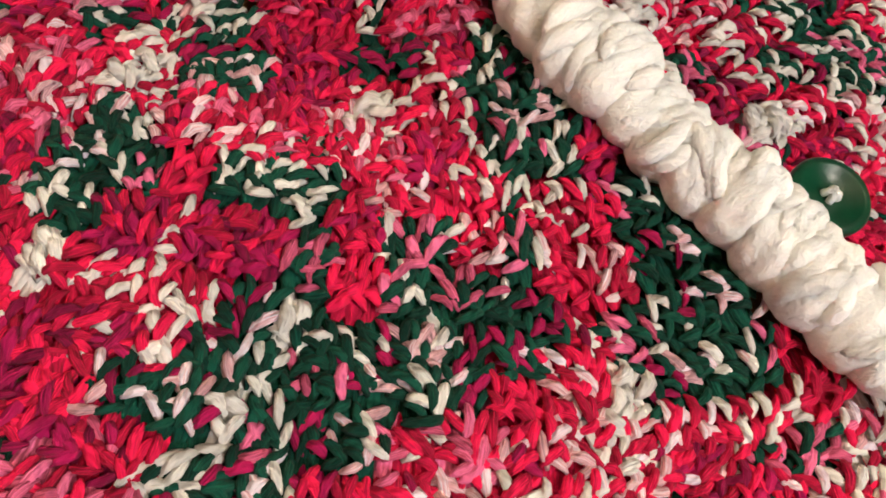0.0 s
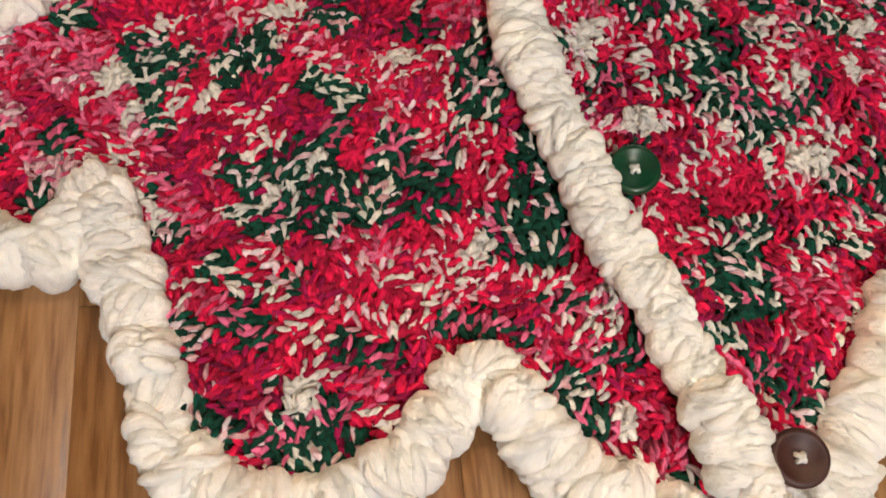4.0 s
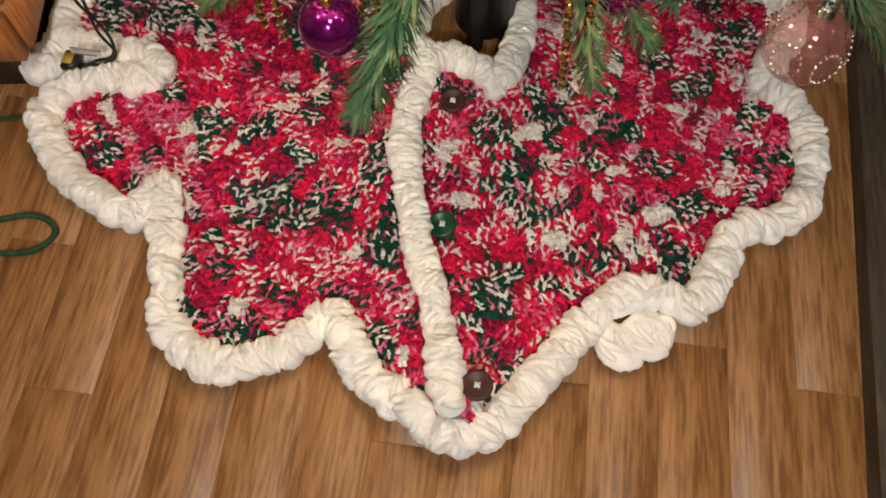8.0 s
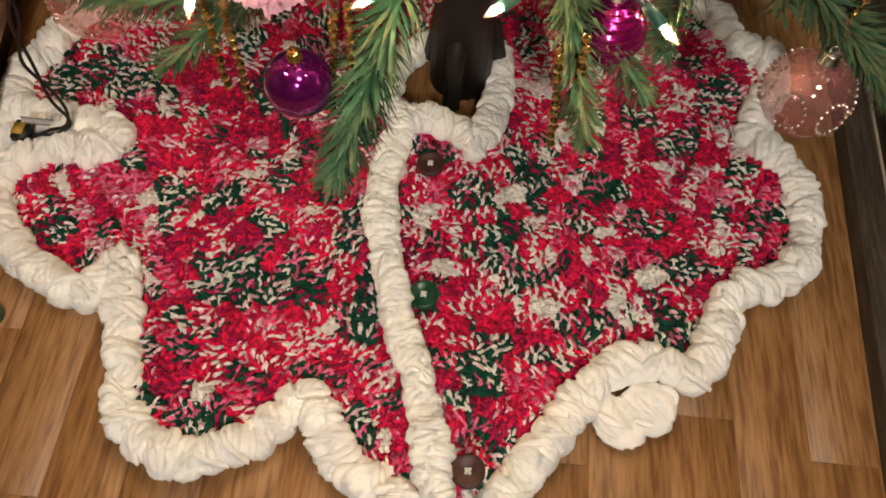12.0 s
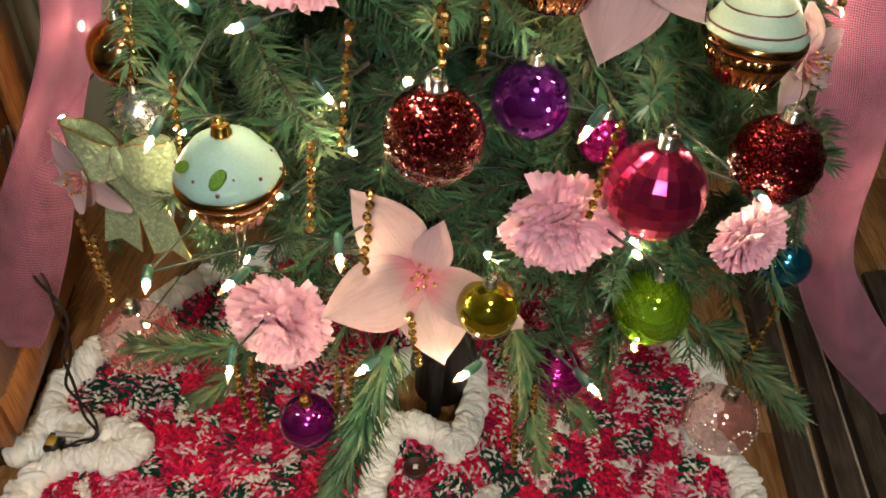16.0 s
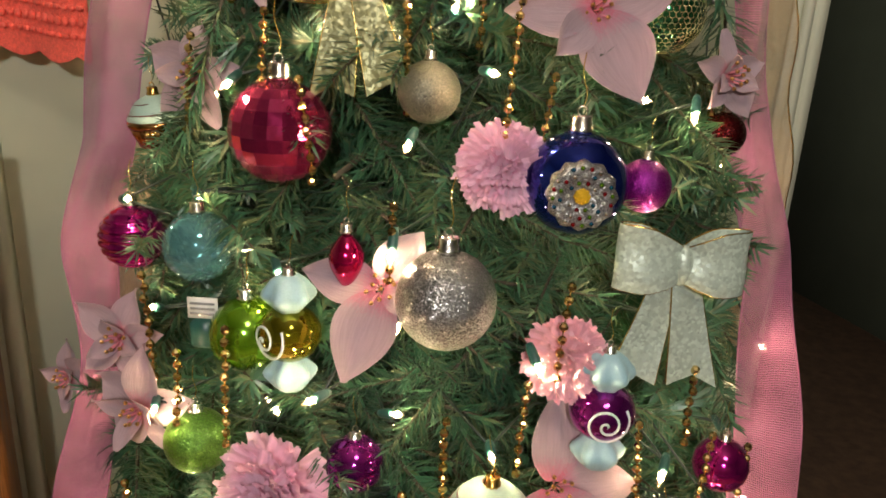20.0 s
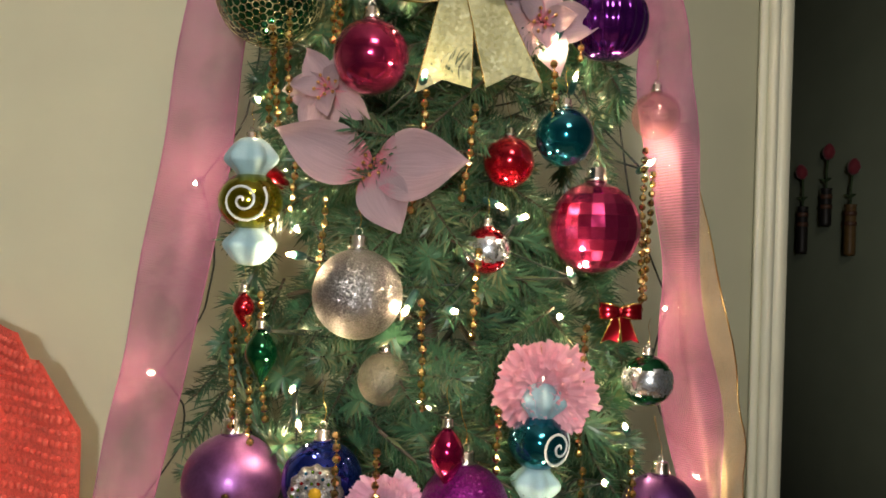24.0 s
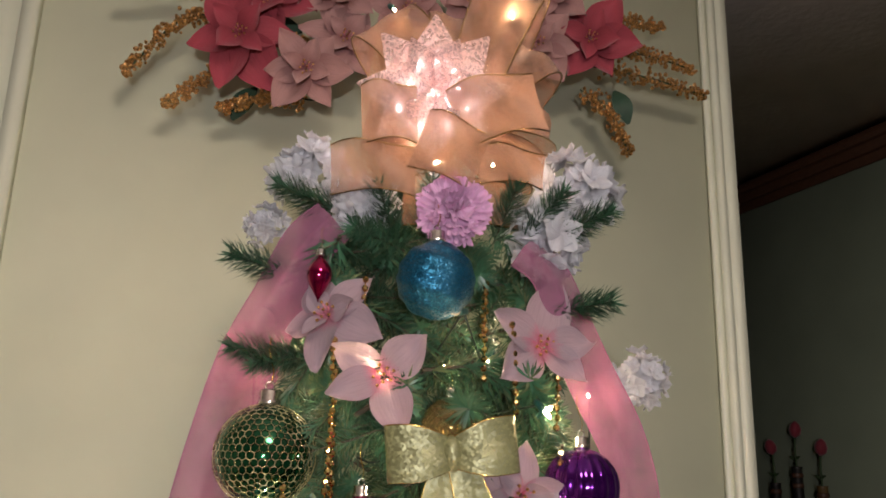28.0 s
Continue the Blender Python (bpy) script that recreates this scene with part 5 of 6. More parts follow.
def bow(p, w, h, m, label, toward=(0, -1, 0.05), roll=0):
    ob = thing("sequin_bow", at(p, facing(toward)) @ pose(0, 0, 0, 0, 0, roll), label, "bow", "bows on the tree")
    for s_ in (-1, 1):
        def loop_fn(u, v, s_=s_):
            a = math.pi * 2 * u
            reach = w * 0.5 * (0.5 - 0.5 * math.cos(a))
            tall = (0.50 + 0.50 * min(1, reach / (w * 0.28)) ** 0.8) * h * 0.185
            return (s_ * reach, (v - 0.5) * 2 * tall + 0.03 * h * (reach / (w * 0.5)), 0.10 * w * math.sin(a) + 0.012 * w * math.sin(7 * v))
        lp = part("loop", Shape().sheet(loop_fn, 24, 8, 0.0012), m, ob)
        for v in (0.0, 1.0):
            part("edging", Shape().tube([loop_fn(i / 24, v) for i in range(25)], 0.0007, 5), M_GOLD, lp, "gold wire edging")
        def tail_fn(u, v, s_=s_):
            x = (v - 0.5) * (0.20 + 0.20 * u) * w
            notch = 0.07 * h * (1 - abs(v - 0.5) * 2) * u
            return (s_ * (0.05 + 0.20 * u) * w + x, -u * h * 0.74 + notch, 0.012 * w * math.sin(4 * u + 3 * v) - 0.03 * w)
        tl = part("tail", Shape().sheet(tail_fn, 14, 8, 0.0012), m, ob)
        for v in (0.0, 1.0):
            part("edging", Shape().tube([tail_fn(i / 14, v) for i in range(15)], 0.0007, 5), M_GOLD, tl, "gold wire edging")
    part("knot", Shape().ball((0, 0, 0.035 * w), (0.075 * w, 0.12 * h, 0.06 * w), 14, 10), m, ob)
    return ob


OUT = Vector((0, -1, 0.12))


def front(x, z, out=0.0):
    """The tree's front surface at x and height z."""
    g = girth(z) + out
    return (x, TREE.y - math.sqrt(max(0.0, g * g - x * x)), z)


def radial(p):
    d = Vector((p[0] - TREE.x, (p[1] - TREE.y), 0)).normalized()
    return (d + Vector((0, -0.9, 0.15))).normalized()


# balls: place, width, material, look
ball((0.032, -0.256, 0.437), 0.043, B_OLIVE, "small shiny olive green glass ball")
ball((0.170, -0.169, 0.364), 0.064, C_LIME, "translucent lime green ball")
ball((-0.101, -0.257, 0.294), 0.045, B_VIOLET, "small shiny violet ball with beaded gold cap", capm=M_GOLD)
ball((0.094, -0.212, 0.322), 0.048, B_MAGENTA, "magenta ball with ringed ridges", "ringed")
ball((-0.010, -0.228, 0.554), 0.062, G_RED, "dark red glitter ball", "lumpy")
ball((0.225, -0.165, 0.512), 0.063, G_RED, "dark red glitter ball", "lumpy")
ball((0.050, -0.176, 0.552), 0.053, B_PURPLE, "shiny purple glass ball")
ball((0.134, -0.213, 0.514), 0.067, B_PINKD, "raspberry pink mirror-faceted ball", "disco")
ball((0.100, -0.180, 0.528), 0.034, B_MAGENTA, "small shiny pink ball")
ball((0.290, -0.110, 0.372), 0.046, B_BLUE, "blue ball behind the ribbon")
ball((-0.252, -0.105, 0.527), 0.054, M_COPPER, "polished copper coloured ball")
ball((-0.240, -0.128, 0.490), 0.036, B_SILVERB, "small satin silver blue ball")
ball((-0.042, -0.176, 0.675), 0.041, B_VIOLET, "small shiny violet ball")
ball((-0.162, -0.150, 0.669), 0.048, G_LIME, "small lime green glitter ball")
ball((0.229, -0.126, 0.660), 0.042, B_MAGENTA, "small satin magenta ball")
ball((0.016, -0.189, 0.808), 0.064, G_SILVER, "large silver glitter ball")
ball((-0.128, -0.130, 0.748), 0.054, B_LIME, "shiny lime green ball")
ball((-0.237, -0.060, 0.793), 0.051, B_MAGENTA, "dark magenta ribbed ball", "ringed")
ball((-0.167, -0.108, 0.805), 0.052, C_BLUE, "clear pale blue ball")
ball((-0.112, -0.082, 0.888), 0.075, B_PINKD, "large raspberry pink mirror-faceted ball", "disco")
ball((0.150, -0.100, 0.866), 0.038, G_MAG, "small magenta glitter ball")
ball((-0.004, -0.102, 0.924), 0.043, G_CHAMP, "small champagne glitter ball")
ball((-0.160, 0.010, 1.038), 0.083, B_LAV, "large satin mauve ball")
ball((0.036, -0.070, 1.048), 0.067, G_MAG, "large magenta glitter ball")
ball((0.204, 0.018, 1.020), 0.066, B_PLUM, "satin mauve ball behind the needles")
ball((0.221, -0.033, 0.894), 0.034, G_RED, "small dark red glitter ball")
ball((-0.050, -0.045, 1.204), 0.070, G_SILVER, "large silver glitter ball")
ball((-0.030, -0.020, 1.134), 0.043, G_CHAMP, "small champagne glitter ball")
ball((0.050, -0.021, 1.240), 0.038, [B_SILVERB, B_RED], "small silver ball with shiny red ends", "banded")
ball((0.143, 0.020, 1.261), 0.078, B_PINKD, "large raspberry pink mirror-faceted ball", "disco")
ball((0.185, -0.005, 1.136), 0.042, [B_SILVERB, B_GREEN], "small silver ball with shiny green ends", "banded")
ball((-0.047, -0.015, 1.394), 0.061, B_PINKD, "shiny raspberry pink ball")
ball((0.150, 0.022, 1.436), 0.067, B_PURPLE, "purple ball with upright ribs", "ribbed")
ball((0.068, 0.008, 1.314), 0.043, B_RED, "small shiny red ball")
ball((0.112, -0.006, 1.334), 0.048, B_TEAL, "small shiny teal ball")
ball((0.012, 0.0, 1.618), 0.073, G_BLUE, "blue glitter ball at the top of the tree", "lumpy")
ball((-0.150, 0.052, 1.284), 0.055, B_RED, "shiny red ball behind a candy ornament")
ball((0.030, 0.03, 1.485), 0.055, C_GOLD, "clear amber ball in shade")
ball((0.205, 0.070, 1.365), 0.044, C_PINK, "small clear pink ball")
hexball((-0.139, 0.025, 1.456), 0.090, B_GREEN, "dark green ball in a gold hexagon net")
hexball((0.166, -0.025, 0.981), 0.058, B_GREEN, "green ball in a gold hexagon net")
medallion((0.098, -0.126, 0.872), 0.070, "navy ball with a jewelled silver medallion")
medallion((-0.077, -0.028, 1.053), 0.065, "navy ball with a jewelled silver medallion")
for p, d in (((0.238, -0.216, 0.283), 0.060), ((-0.293, -0.133, 0.235), 0.073)):
    ob = ball(p, d, C_PINK, "clear pink ball with beaded silver flower lines", name="clear_pink_ornament")
    for k in range(6):
        a0 = TAU * k / 6
        beads = Shape()
        for i in range(16):
            t = TAU * i / 16
            dd = Vector((math.cos(a0), math.sin(a0), 0.15)).normalized()
            q = facing(dd).to_3x3() @ Vector((0.30 * math.cos(t), 0.36 * math.sin(t), 0.8))
            q = q.normalized() * (0.51 * d)
            beads.ball(tuple(q), 0.0016, 5, 4)
        part("bead_line", beads, M_SILVER, ob, "line of tiny silver beads")["kind"] = "stuff"

cupcake((-0.130, -0.258, 0.538), 0.066, "cupcake ornament with dotted mint frosting and copper wrapper", True)
cupcake((0.052, -0.210, 0.664), 0.062, "cupcake ornament with swirled mint frosting and copper wrapper")
cupcake((0.174, -0.190, 0.616), 0.062, "cupcake ornament with swirled mint frosting and copper wrapper")
cupcake((-0.227, -0.020, 0.880), 0.047, "small white cupcake ornament half behind the ribbon")
candy((0.127, -0.164, 0.722), 0.045, B_VIOLET, "violet wrapped candy ornament with pale ends")
candy((-0.092, -0.150, 0.760), 0.044, B_OLIVE, "olive wrapped candy ornament with pale ends", 0, -42)
candy((0.093, -0.040, 1.092), 0.047, B_TEAL, "teal wrapped candy ornament with pale ends", 4, 38)
candy((-0.143, -0.012, 1.275), 0.052, B_OLIVE, "olive gold wrapped candy ornament with pale ends")
finial((-0.052, -0.155, 0.816), 0.024, 0.046, B_RUBY, "small ruby red spindle ornament")
finial((0.022, -0.085, 1.090), 0.026, 0.048, B_RUBY, "small ruby red spindle ornament")
finial((-0.128, -0.028, 1.151), 0.026, 0.048, B_GREEN, "small green spindle ornament")
finial((-0.150, 0.0, 1.185), 0.018, 0.032, B_RED, "tiny red spindle ornament")
finial((-0.098, 0.010, 1.619), 0.024, 0.046, B_RUBY, "small ruby red spindle ornament")

for p, s in (((-0.122, -0.205, 0.366), 0.078), ((0.078, -0.185, 0.468), 0.078), ((0.212, -0.178, 0.460), 0.054), ((-0.097, -0.172, 0.653), 0.080), ((0.049, -0.113, 0.878), 0.062), ((-0.022, -0.050, 1.038), 0.066)):
    carnation(p, s, radial(p))
carnation((0.097, -0.018, 1.128), 0.074, (0.1, -1, 0.2), P_CORAL, "ruffled coral pink silk carnation")
carnation((0.100, -0.148, 0.755), 0.056, (0, -1, 0.3), P_CORAL, "ruffled coral pink silk carnation")
carnation((0.027, 0.03, 1.690), 0.072, (0, -1, 0.1), P_LILAC, "ruffled lilac pink silk carnation")
for p, s, an in (
        ((-0.012, -0.212, 0.437), 0.125, ((135, 0.074), (207, 0.076), (-74, 0.064), (-19, 0.072), (75, 0.04))),
        ((0.096, -0.150, 0.655), 0.125, ((85, 0.066), (3, 0.056), (253, 0.074), (-52, 0.060))),
        ((-0.027, -0.140, 0.793), 0.095, ((170, 0.052), (-106, 0.062), (57, 0.044), (-20, 0.035))),
        ((0.099, -0.060, 0.980), 0.115, ((135, 0.056), (22, 0.062), (-63, 0.068), (182, 0.06), (225, 0.04))),
        ((-0.040, -0.012, 1.300), 0.130, ((157, 0.078), (0, 0.080), (-63, 0.054))),
        ((-0.030, 0.016, 1.525), 0.090, ((150, 0.055), (-70, 0.055), (45, 0.05), (200, 0.05))),
        ((0.105, 0.050, 1.560), 0.120, ((70, 0.075), (150, 0.055), (215, 0.055), (-40, 0.05), (5, 0.05))),
        ((-0.28, -0.13, 0.44), 0.08, ()), ((-0.224, -0.090, 0.724), 0.085, ()), ((-0.195, -0.125, 0.688), 0.095, ()), ((-0.33, 0.03, 0.62), 0.075, ()), ((-0.180, -0.025, 0.918), 0.085, ()), ((0.201, -0.027, 0.937), 0.07, ()), ((-0.080, 0.04, 1.580), 0.11, ()), ((-0.08, 0.02, 1.37), 0.09, ()), ((0.23, -0.10, 0.56), 0.08, ()), ((0.09, 0.02, 1.43), 0.09, ()), ((-0.14, 0.02, 1.0), 0.08, ())):
    poinsettia(p, s, (Vector(radial(p)) + (Vector((0, 0, 0.3 if p[2] < 0.9 else 0.0)) if an else Vector((random.uniform(-.2, .2), 0, random.uniform(-.2, .2))))), petals=5, angles=an)
bow((-0.252, -0.150, 0.460), 0.10, 0.12, G_MINT, "mint green sequin bow with gold edges", (-0.3, -1, 0.1), 4)
bow((0.170, -0.148, 0.826), 0.090, 0.118, G_WHITE, "white green sequin bow with gold edges", (0.15, -1, 0.1), -3)
bow((-0.061, -0.075, 1.000), 0.085, 0.115, G_GOLDBOW, "pale gold sequin bow with gold edges", (-0.1, -1, 0.15), 6)
bow((0.030, -0.030, 1.462), 0.112, 0.128, G_GOLDBOW, "pale gold sequin bow with gold edges", (0.05, -1, 0.05), 6)
bow((0.166, 0.015, 1.190), 0.035, 0.035, B_RED, "tiny shiny red bow")
for p, s in (((-0.130, 0.10, 1.755), 0.075), ((-0.064, 0.06, 1.708), 0.058), ((0.125, 0.07, 1.685), 0.078), ((0.170, 0.12, 1.745), 0.082), ((0.245, 0.16, 1.545), 0.055), ((-0.175, 0.12, 1.70), 0.04)):
    hydrangea(p, s, (p[0] * 2, -1, 0.3))

# ---------- lights, beads, ribbons ----------
FLANK = ((0.2, -0.10), (0.5, -0.09), (0.6, -0.065), (0.7, -0.035), (0.8, -0.005), (0.92, 0.026), (1.05, 0.055), (1.1, 0.065), (1.5, 0.065), (1.6, 0.04), (1.67, 0.03))
string = thing("light_string", Matrix.Identity(4), "string of warm white mini lights with teal sockets", "string lights")
sock = Shape().spin([(0.0, -0.006), (0.0026, -0.006), (0.0034, -0.002), (0.0036, 0.006), (0.0032, 0.009), (0.0, 0.009)], 12, cap=False).data("socket", M_SOCKET)
bulb_me = Shape().spin([(0.0018, 0.0), (0.0025, 0.002), (0.0026, 0.006), (0.0019, 0.009), (0.0010, 0.0115), (0.0003, 0.0135)], 12).data("bulb", M_BULBGLASS)
core_me = Shape().spin([(0.0002, 0.0015), (0.0011, 0.0025), (0.0012, 0.0055), (0.0002, 0.0075)], 8).data("filament", M_BULB)
rng = random.Random(8)
spots = []
for k in range(64):
    z = 0.33 + 1.28 * (k + 0.5) / 64
    x = half_width(z) * 0.92 * math.sin(k * 2.399 + 0.7) * rng.uniform(0.7, 1.0)
    p = Vector(front(x, z, -0.05 + rng.uniform(-0.03, 0.015)))
    spots.append(p)
LOWBULBS = ((-0.147, 0.383), (-0.044, 0.387), (0.027, 0.389), (0.102, 0.388), (-0.192, 0.459), (-0.129, 0.465))
BULBS = ((-0.07, 0.474), (0.125, 0.475), (-0.107, 0.499), (0.088, 0.57), (-0.028, 0.584), (-0.122, 0.606), (0.222, 0.635), (-0.012, 0.9), (0.033, 0.941), (-0.062, 0.734), (0.074, 0.769), (0.176, 0.683), (0.05, 0.707), (-0.23, 0.831), (0.01, 0.976), (0.077, 1.029), (0.105, 1.027), (0.15, 1.057), (-0.142, 0.926), (-0.097, 1.132), (-0.174, 0.996), (0.073, 1.264), (0.021, 1.194), (-0.007, 1.203), (-0.099, 1.232), (0.121, 1.219), (-0.151, 1.364), (-0.004, 1.372), (0.106, 1.42), (0.193, 1.316), (0.039, 1.591), (-0.047, 1.521), (0.111, 1.507), (0.17, 0.80), (-0.19, 0.70), (0.21, 0.50), (-0.20, 0.52), (-0.02, 0.84), (0.19, 0.92))
spots += [Vector(front(x, z, -0.008)) for x, z in BULBS]
spots += [Vector((x, -0.268, z)) for x, z in LOWBULBS] + [Vector((-0.290, -0.125, 0.247))]
spots += [Vector(q) for q in ((0.0, 0.10, 1.77), (0.07, 0.10, 1.775), (-0.05, 0.13, 1.98), (0.10, 0.14, 1.97))]
# a few bulbs that shine through the ribbons
BEHIND = ((0.43, -0.350), (0.52, -0.312), (0.63, -0.290), (0.76, -0.290), (0.99, -0.270), (1.11, -0.262), (1.30, -0.225), (1.55, -0.172), (0.43, 0.325), (0.57, 0.290), (0.70, 0.297), (0.86, 0.262), (1.03, 0.256), (1.19, 0.234), (1.53, 0.176))
spots += [Vector((x, 0.050 + float(np.interp(z, [f[0] for f in FLANK], [f[1] for f in FLANK])), z)) for z, x in BEHIND]
for p in spots:
    d = Vector((rng.uniform(-0.7, 0.7), rng.uniform(-1.3, -0.3), rng.uniform(-1.0, 0.6)))
    s = part("socket", sock, None, string, m=at(p, facing(d)))
    part("bulb", bulb_me, None, s, "clear lit bulb", pose(0, 0, 0.0085))
    part("filament", core_me, None, s, "glowing filament", pose(0, 0, 0.0085))
for a, b in zip(spots[:-1], spots[1:]):
    mid = (a + b) / 2
    mid.y += 0.09
    mid.z -= 0.02
    if (a - b).length < 0.5:
        part("cord", Shape().tube(curve_points([a, a.lerp(mid, 0.6) + Vector((0, 0.03, 0)), mid, b.lerp(mid, 0.6) + Vector((0, 0.03, 0)), b], 3), 0.0011, 5), M_WIRE, string, "dark green twisted cord")

bead = Shape().ball((0, 0, 0), (0.0033, 0.0033, 0.0035), 7, 5).data("bead", M_GOLDBEAD, False)


def strand_of_beads(top, bottom, sag=0.0):
    ob = thing("bead_garland", at(top), "hanging strand of faceted gold beads", "garland", "gold bead strands")
    d = Vector(bottom) - Vector(top)
    n = max(3, int(d.length / 0.0082))
    pts = []
    for i in range(n + 1):
        t = i / n
        q = d * t + Vector((rng.uniform(-0.0008, 0.0008), -sag * math.sin(math.pi * t), -sag * math.sin(math.pi * t)))
        pts.append(q)
        part("bead", bead, None, ob, m=at(q, Matrix.Rotation(rng.uniform(0, 3), 4, "Z")))
    part("thread", Shape().tube(pts, 0.0006, 4), M_GOLD, ob)


for x, z0, z1 in ((-0.165, 0.34, 0.245), (-0.15, 0.33, 0.24), (-0.065, 0.36, 0.27), (-0.075, 0.35, 0.26), (0.06, 0.34, 0.245), (0.075, 0.35, 0.27), (0.27, 0.37, 0.31), (-0.30, 0.37, 0.29), (-0.32, 0.37, 0.28), (-0.02, 0.43, 0.38), (0.02, 0.73, 0.66), (0.015, 0.66, 0.60), (-0.005, 0.68, 0.62), (-0.06, 0.62, 0.54), (0.10, 0.57, 0.50), (0.15, 0.72, 0.64), (0.19, 0.75, 0.69), (0.21, 0.70, 0.62), (-0.13, 0.77, 0.68), (-0.02, 0.86, 0.80), (-0.20, 0.79, 0.71), (-0.21, 0.64, 0.55), (0.05, 0.92, 0.86), (0.08, 0.94, 0.88), (-0.09, 0.93, 0.86), (0.12, 1.03, 0.97), (-0.02, 0.98, 0.91), (-0.03, 1.09, 0.99), (-0.06, 1.10, 1.02), (-0.14, 1.18, 1.08), (-0.13, 1.20, 1.10), (-0.155, 1.17, 1.09), (0.06, 1.12, 1.05), (0.13, 1.18, 1.08), (0.0, 1.36, 1.27), (0.038, 1.35, 1.28), (-0.13, 1.42, 1.34), (-0.115, 1.43, 1.35), (0.19, 1.33, 1.19), (0.20, 1.31, 1.20), (-0.08, 1.56, 1.40), (-0.075, 1.53, 1.41), (0.085, 1.58, 1.50), (-0.055, 1.62, 1.54), (0.06, 1.62, 1.53), (0.10, 1.39, 1.32), (0.17, 1.08, 1.01), (-0.18, 0.95, 0.88), (0.0, 1.20, 1.12), (-0.10, 1.33, 1.27)):
    strand_of_beads(front(x, z0, 0.004), front(x + rng.uniform(-0.01, 0.01), z1, 0.002 + girth(z0) - girth(z1)))

for x, z in BULBS[::2]:
    strand_of_beads(front(x + 0.022, z + 0.045, 0.002), front(x + 0.018, z - 0.02, 0.004 + girth(z + 0.045) - girth(z - 0.02)))


def ribbon(name, run, m, label, wire_m=None, twist=0.0, depth=None):
    """run: height, sideways place and width from the top down; it lies along the flank of the tree."""
    ob = thing(name, Matrix.Identity(4), label, "ribbon", "ribbons down the tree")
    P = curve_points([(x, float(np.interp(z, [f[0] for f in FLANK], [f[1] for f in FLANK])) if depth is None else depth, z) for z, x, w in run], 6)
    W_ = curve_points([(w, 0, 0) for z, x, w in run], 6)
    n = len(P) - 1

    def fn(u, v):
        i = min(n, int(round(u * n)))
        p, q = P[max(0, i - 1)], P[min(n, i + 1)]
        d = (q - p).normalized()
        side = d.cross(Vector((0.25 * math.sin(twist + 9 * u), -1, 0.1))).normalized() * -1
        k = (v - 0.5) * 2
        return P[i] + side * (k * W_[i].x / 2) + Vector((0, -0.007 * math.sin(k * 2.2 + 14 * u + twist) + 0.010 * abs(k) + 0.004 * math.sin(40 * u + 2 * k), 0.0)) + side * (0.0018 * math.sin(47 * u + k))

    cloth = part("cloth", Shape().sheet(fn, n, 14, 0.0006), m, ob)
    for v in (0.0, 1.0):
        part("edge_wire", Shape().tube([fn(i / n, v) for i in range(n + 1)], 0.0008, 5), wire_m or m, cloth, "stiff wired edge")
    return ob


ribbon("pink_ribbon", ((1.685, -0.092, 0.045), (1.658, -0.118, 0.055), (1.602, -0.144, 0.054), (1.548, -0.168, 0.056), (1.49, -0.190, 0.055), (1.42, -0.203, 0.058), (1.325, -0.215, 0.058), (1.222, -0.234, 0.066), (1.125, -0.250, 0.068), (1.05, -0.267, 0.068), (0.978, -0.277, 0.063), (0.93, -0.282, 0.058), (0.865, -0.287, 0.050), (0.835, -0.290, 0.047), (0.775, -0.298, 0.042), (0.73, -0.293, 0.037), (0.66, -0.284, 0.038), (0.587, -0.293, 0.040), (0.535, -0.304, 0.042), (0.475, -0.327, 0.048), (0.336, -0.388, 0.066), (0.20, -0.455, 0.075), (0.17, -0.470, 0.075)), R_PINK, "long sheer pink ribbon trailing down the tree", None, 0.5)
ribbon("pink_ribbon", ((1.66, 0.098, 0.040), (1.637, 0.125, 0.044), (1.584, 0.149, 0.050), (1.535, 0.172, 0.050), (1.485, 0.196, 0.050), (1.44, 0.210, 0.046), (1.398, 0.213, 0.044), (1.337, 0.221, 0.043), (1.236, 0.232, 0.033), (1.167, 0.237, 0.040), (1.094, 0.248, 0.048), (1.02, 0.253, 0.036), (0.948, 0.259, 0.031), (0.90, 0.261, 0.035), (0.854, 0.266, 0.042), (0.79, 0.285, 0.048), (0.723, 0.289, 0.055), (0.65, 0.295, 0.058), (0.58, 0.295, 0.061), (0.524, 0.308, 0.060), (0.471, 0.314, 0.058), (0.407, 0.322, 0.053), (0.34, 0.346, 0.050), (0.267, 0.395, 0.055), (0.221, 0.436, 0.052), (0.17, 0.485, 0.050)), R_PINK, "long sheer pink ribbon trailing down the tree", None, 2.0)
ribbon("gold_ribbon", ((1.36, 0.225, 0.040), (1.26, 0.247, 0.045), (1.13, 0.270, 0.045), (1.043, 0.281, 0.045), (0.937, 0.296, 0.045), (0.827, 0.312, 0.045), (0.74, 0.318, 0.042), (0.64, 0.310, 0.040)), R_GOLD, "sheer gold wired ribbon beside the pink one", M_GOLD, 1.0, 0.09)
ribbon("gold_ribbon", ((0.86, -0.26, 0.045), (0.78, -0.29, 0.045), (0.70, -0.30, 0.045), (0.56, -0.325, 0.045), (0.5, -0.345, 0.045)), R_GOLD, "sheer gold wired ribbon behind the pink one", M_GOLD, 0.2, 0.06)

# ---------- tree topper ----------
topper = thing("gold_ribbon_topper", pose(0.036, 0.12, 1.812), "sheer gold ribbon bow with wired edges at the tree top", "tree topper")


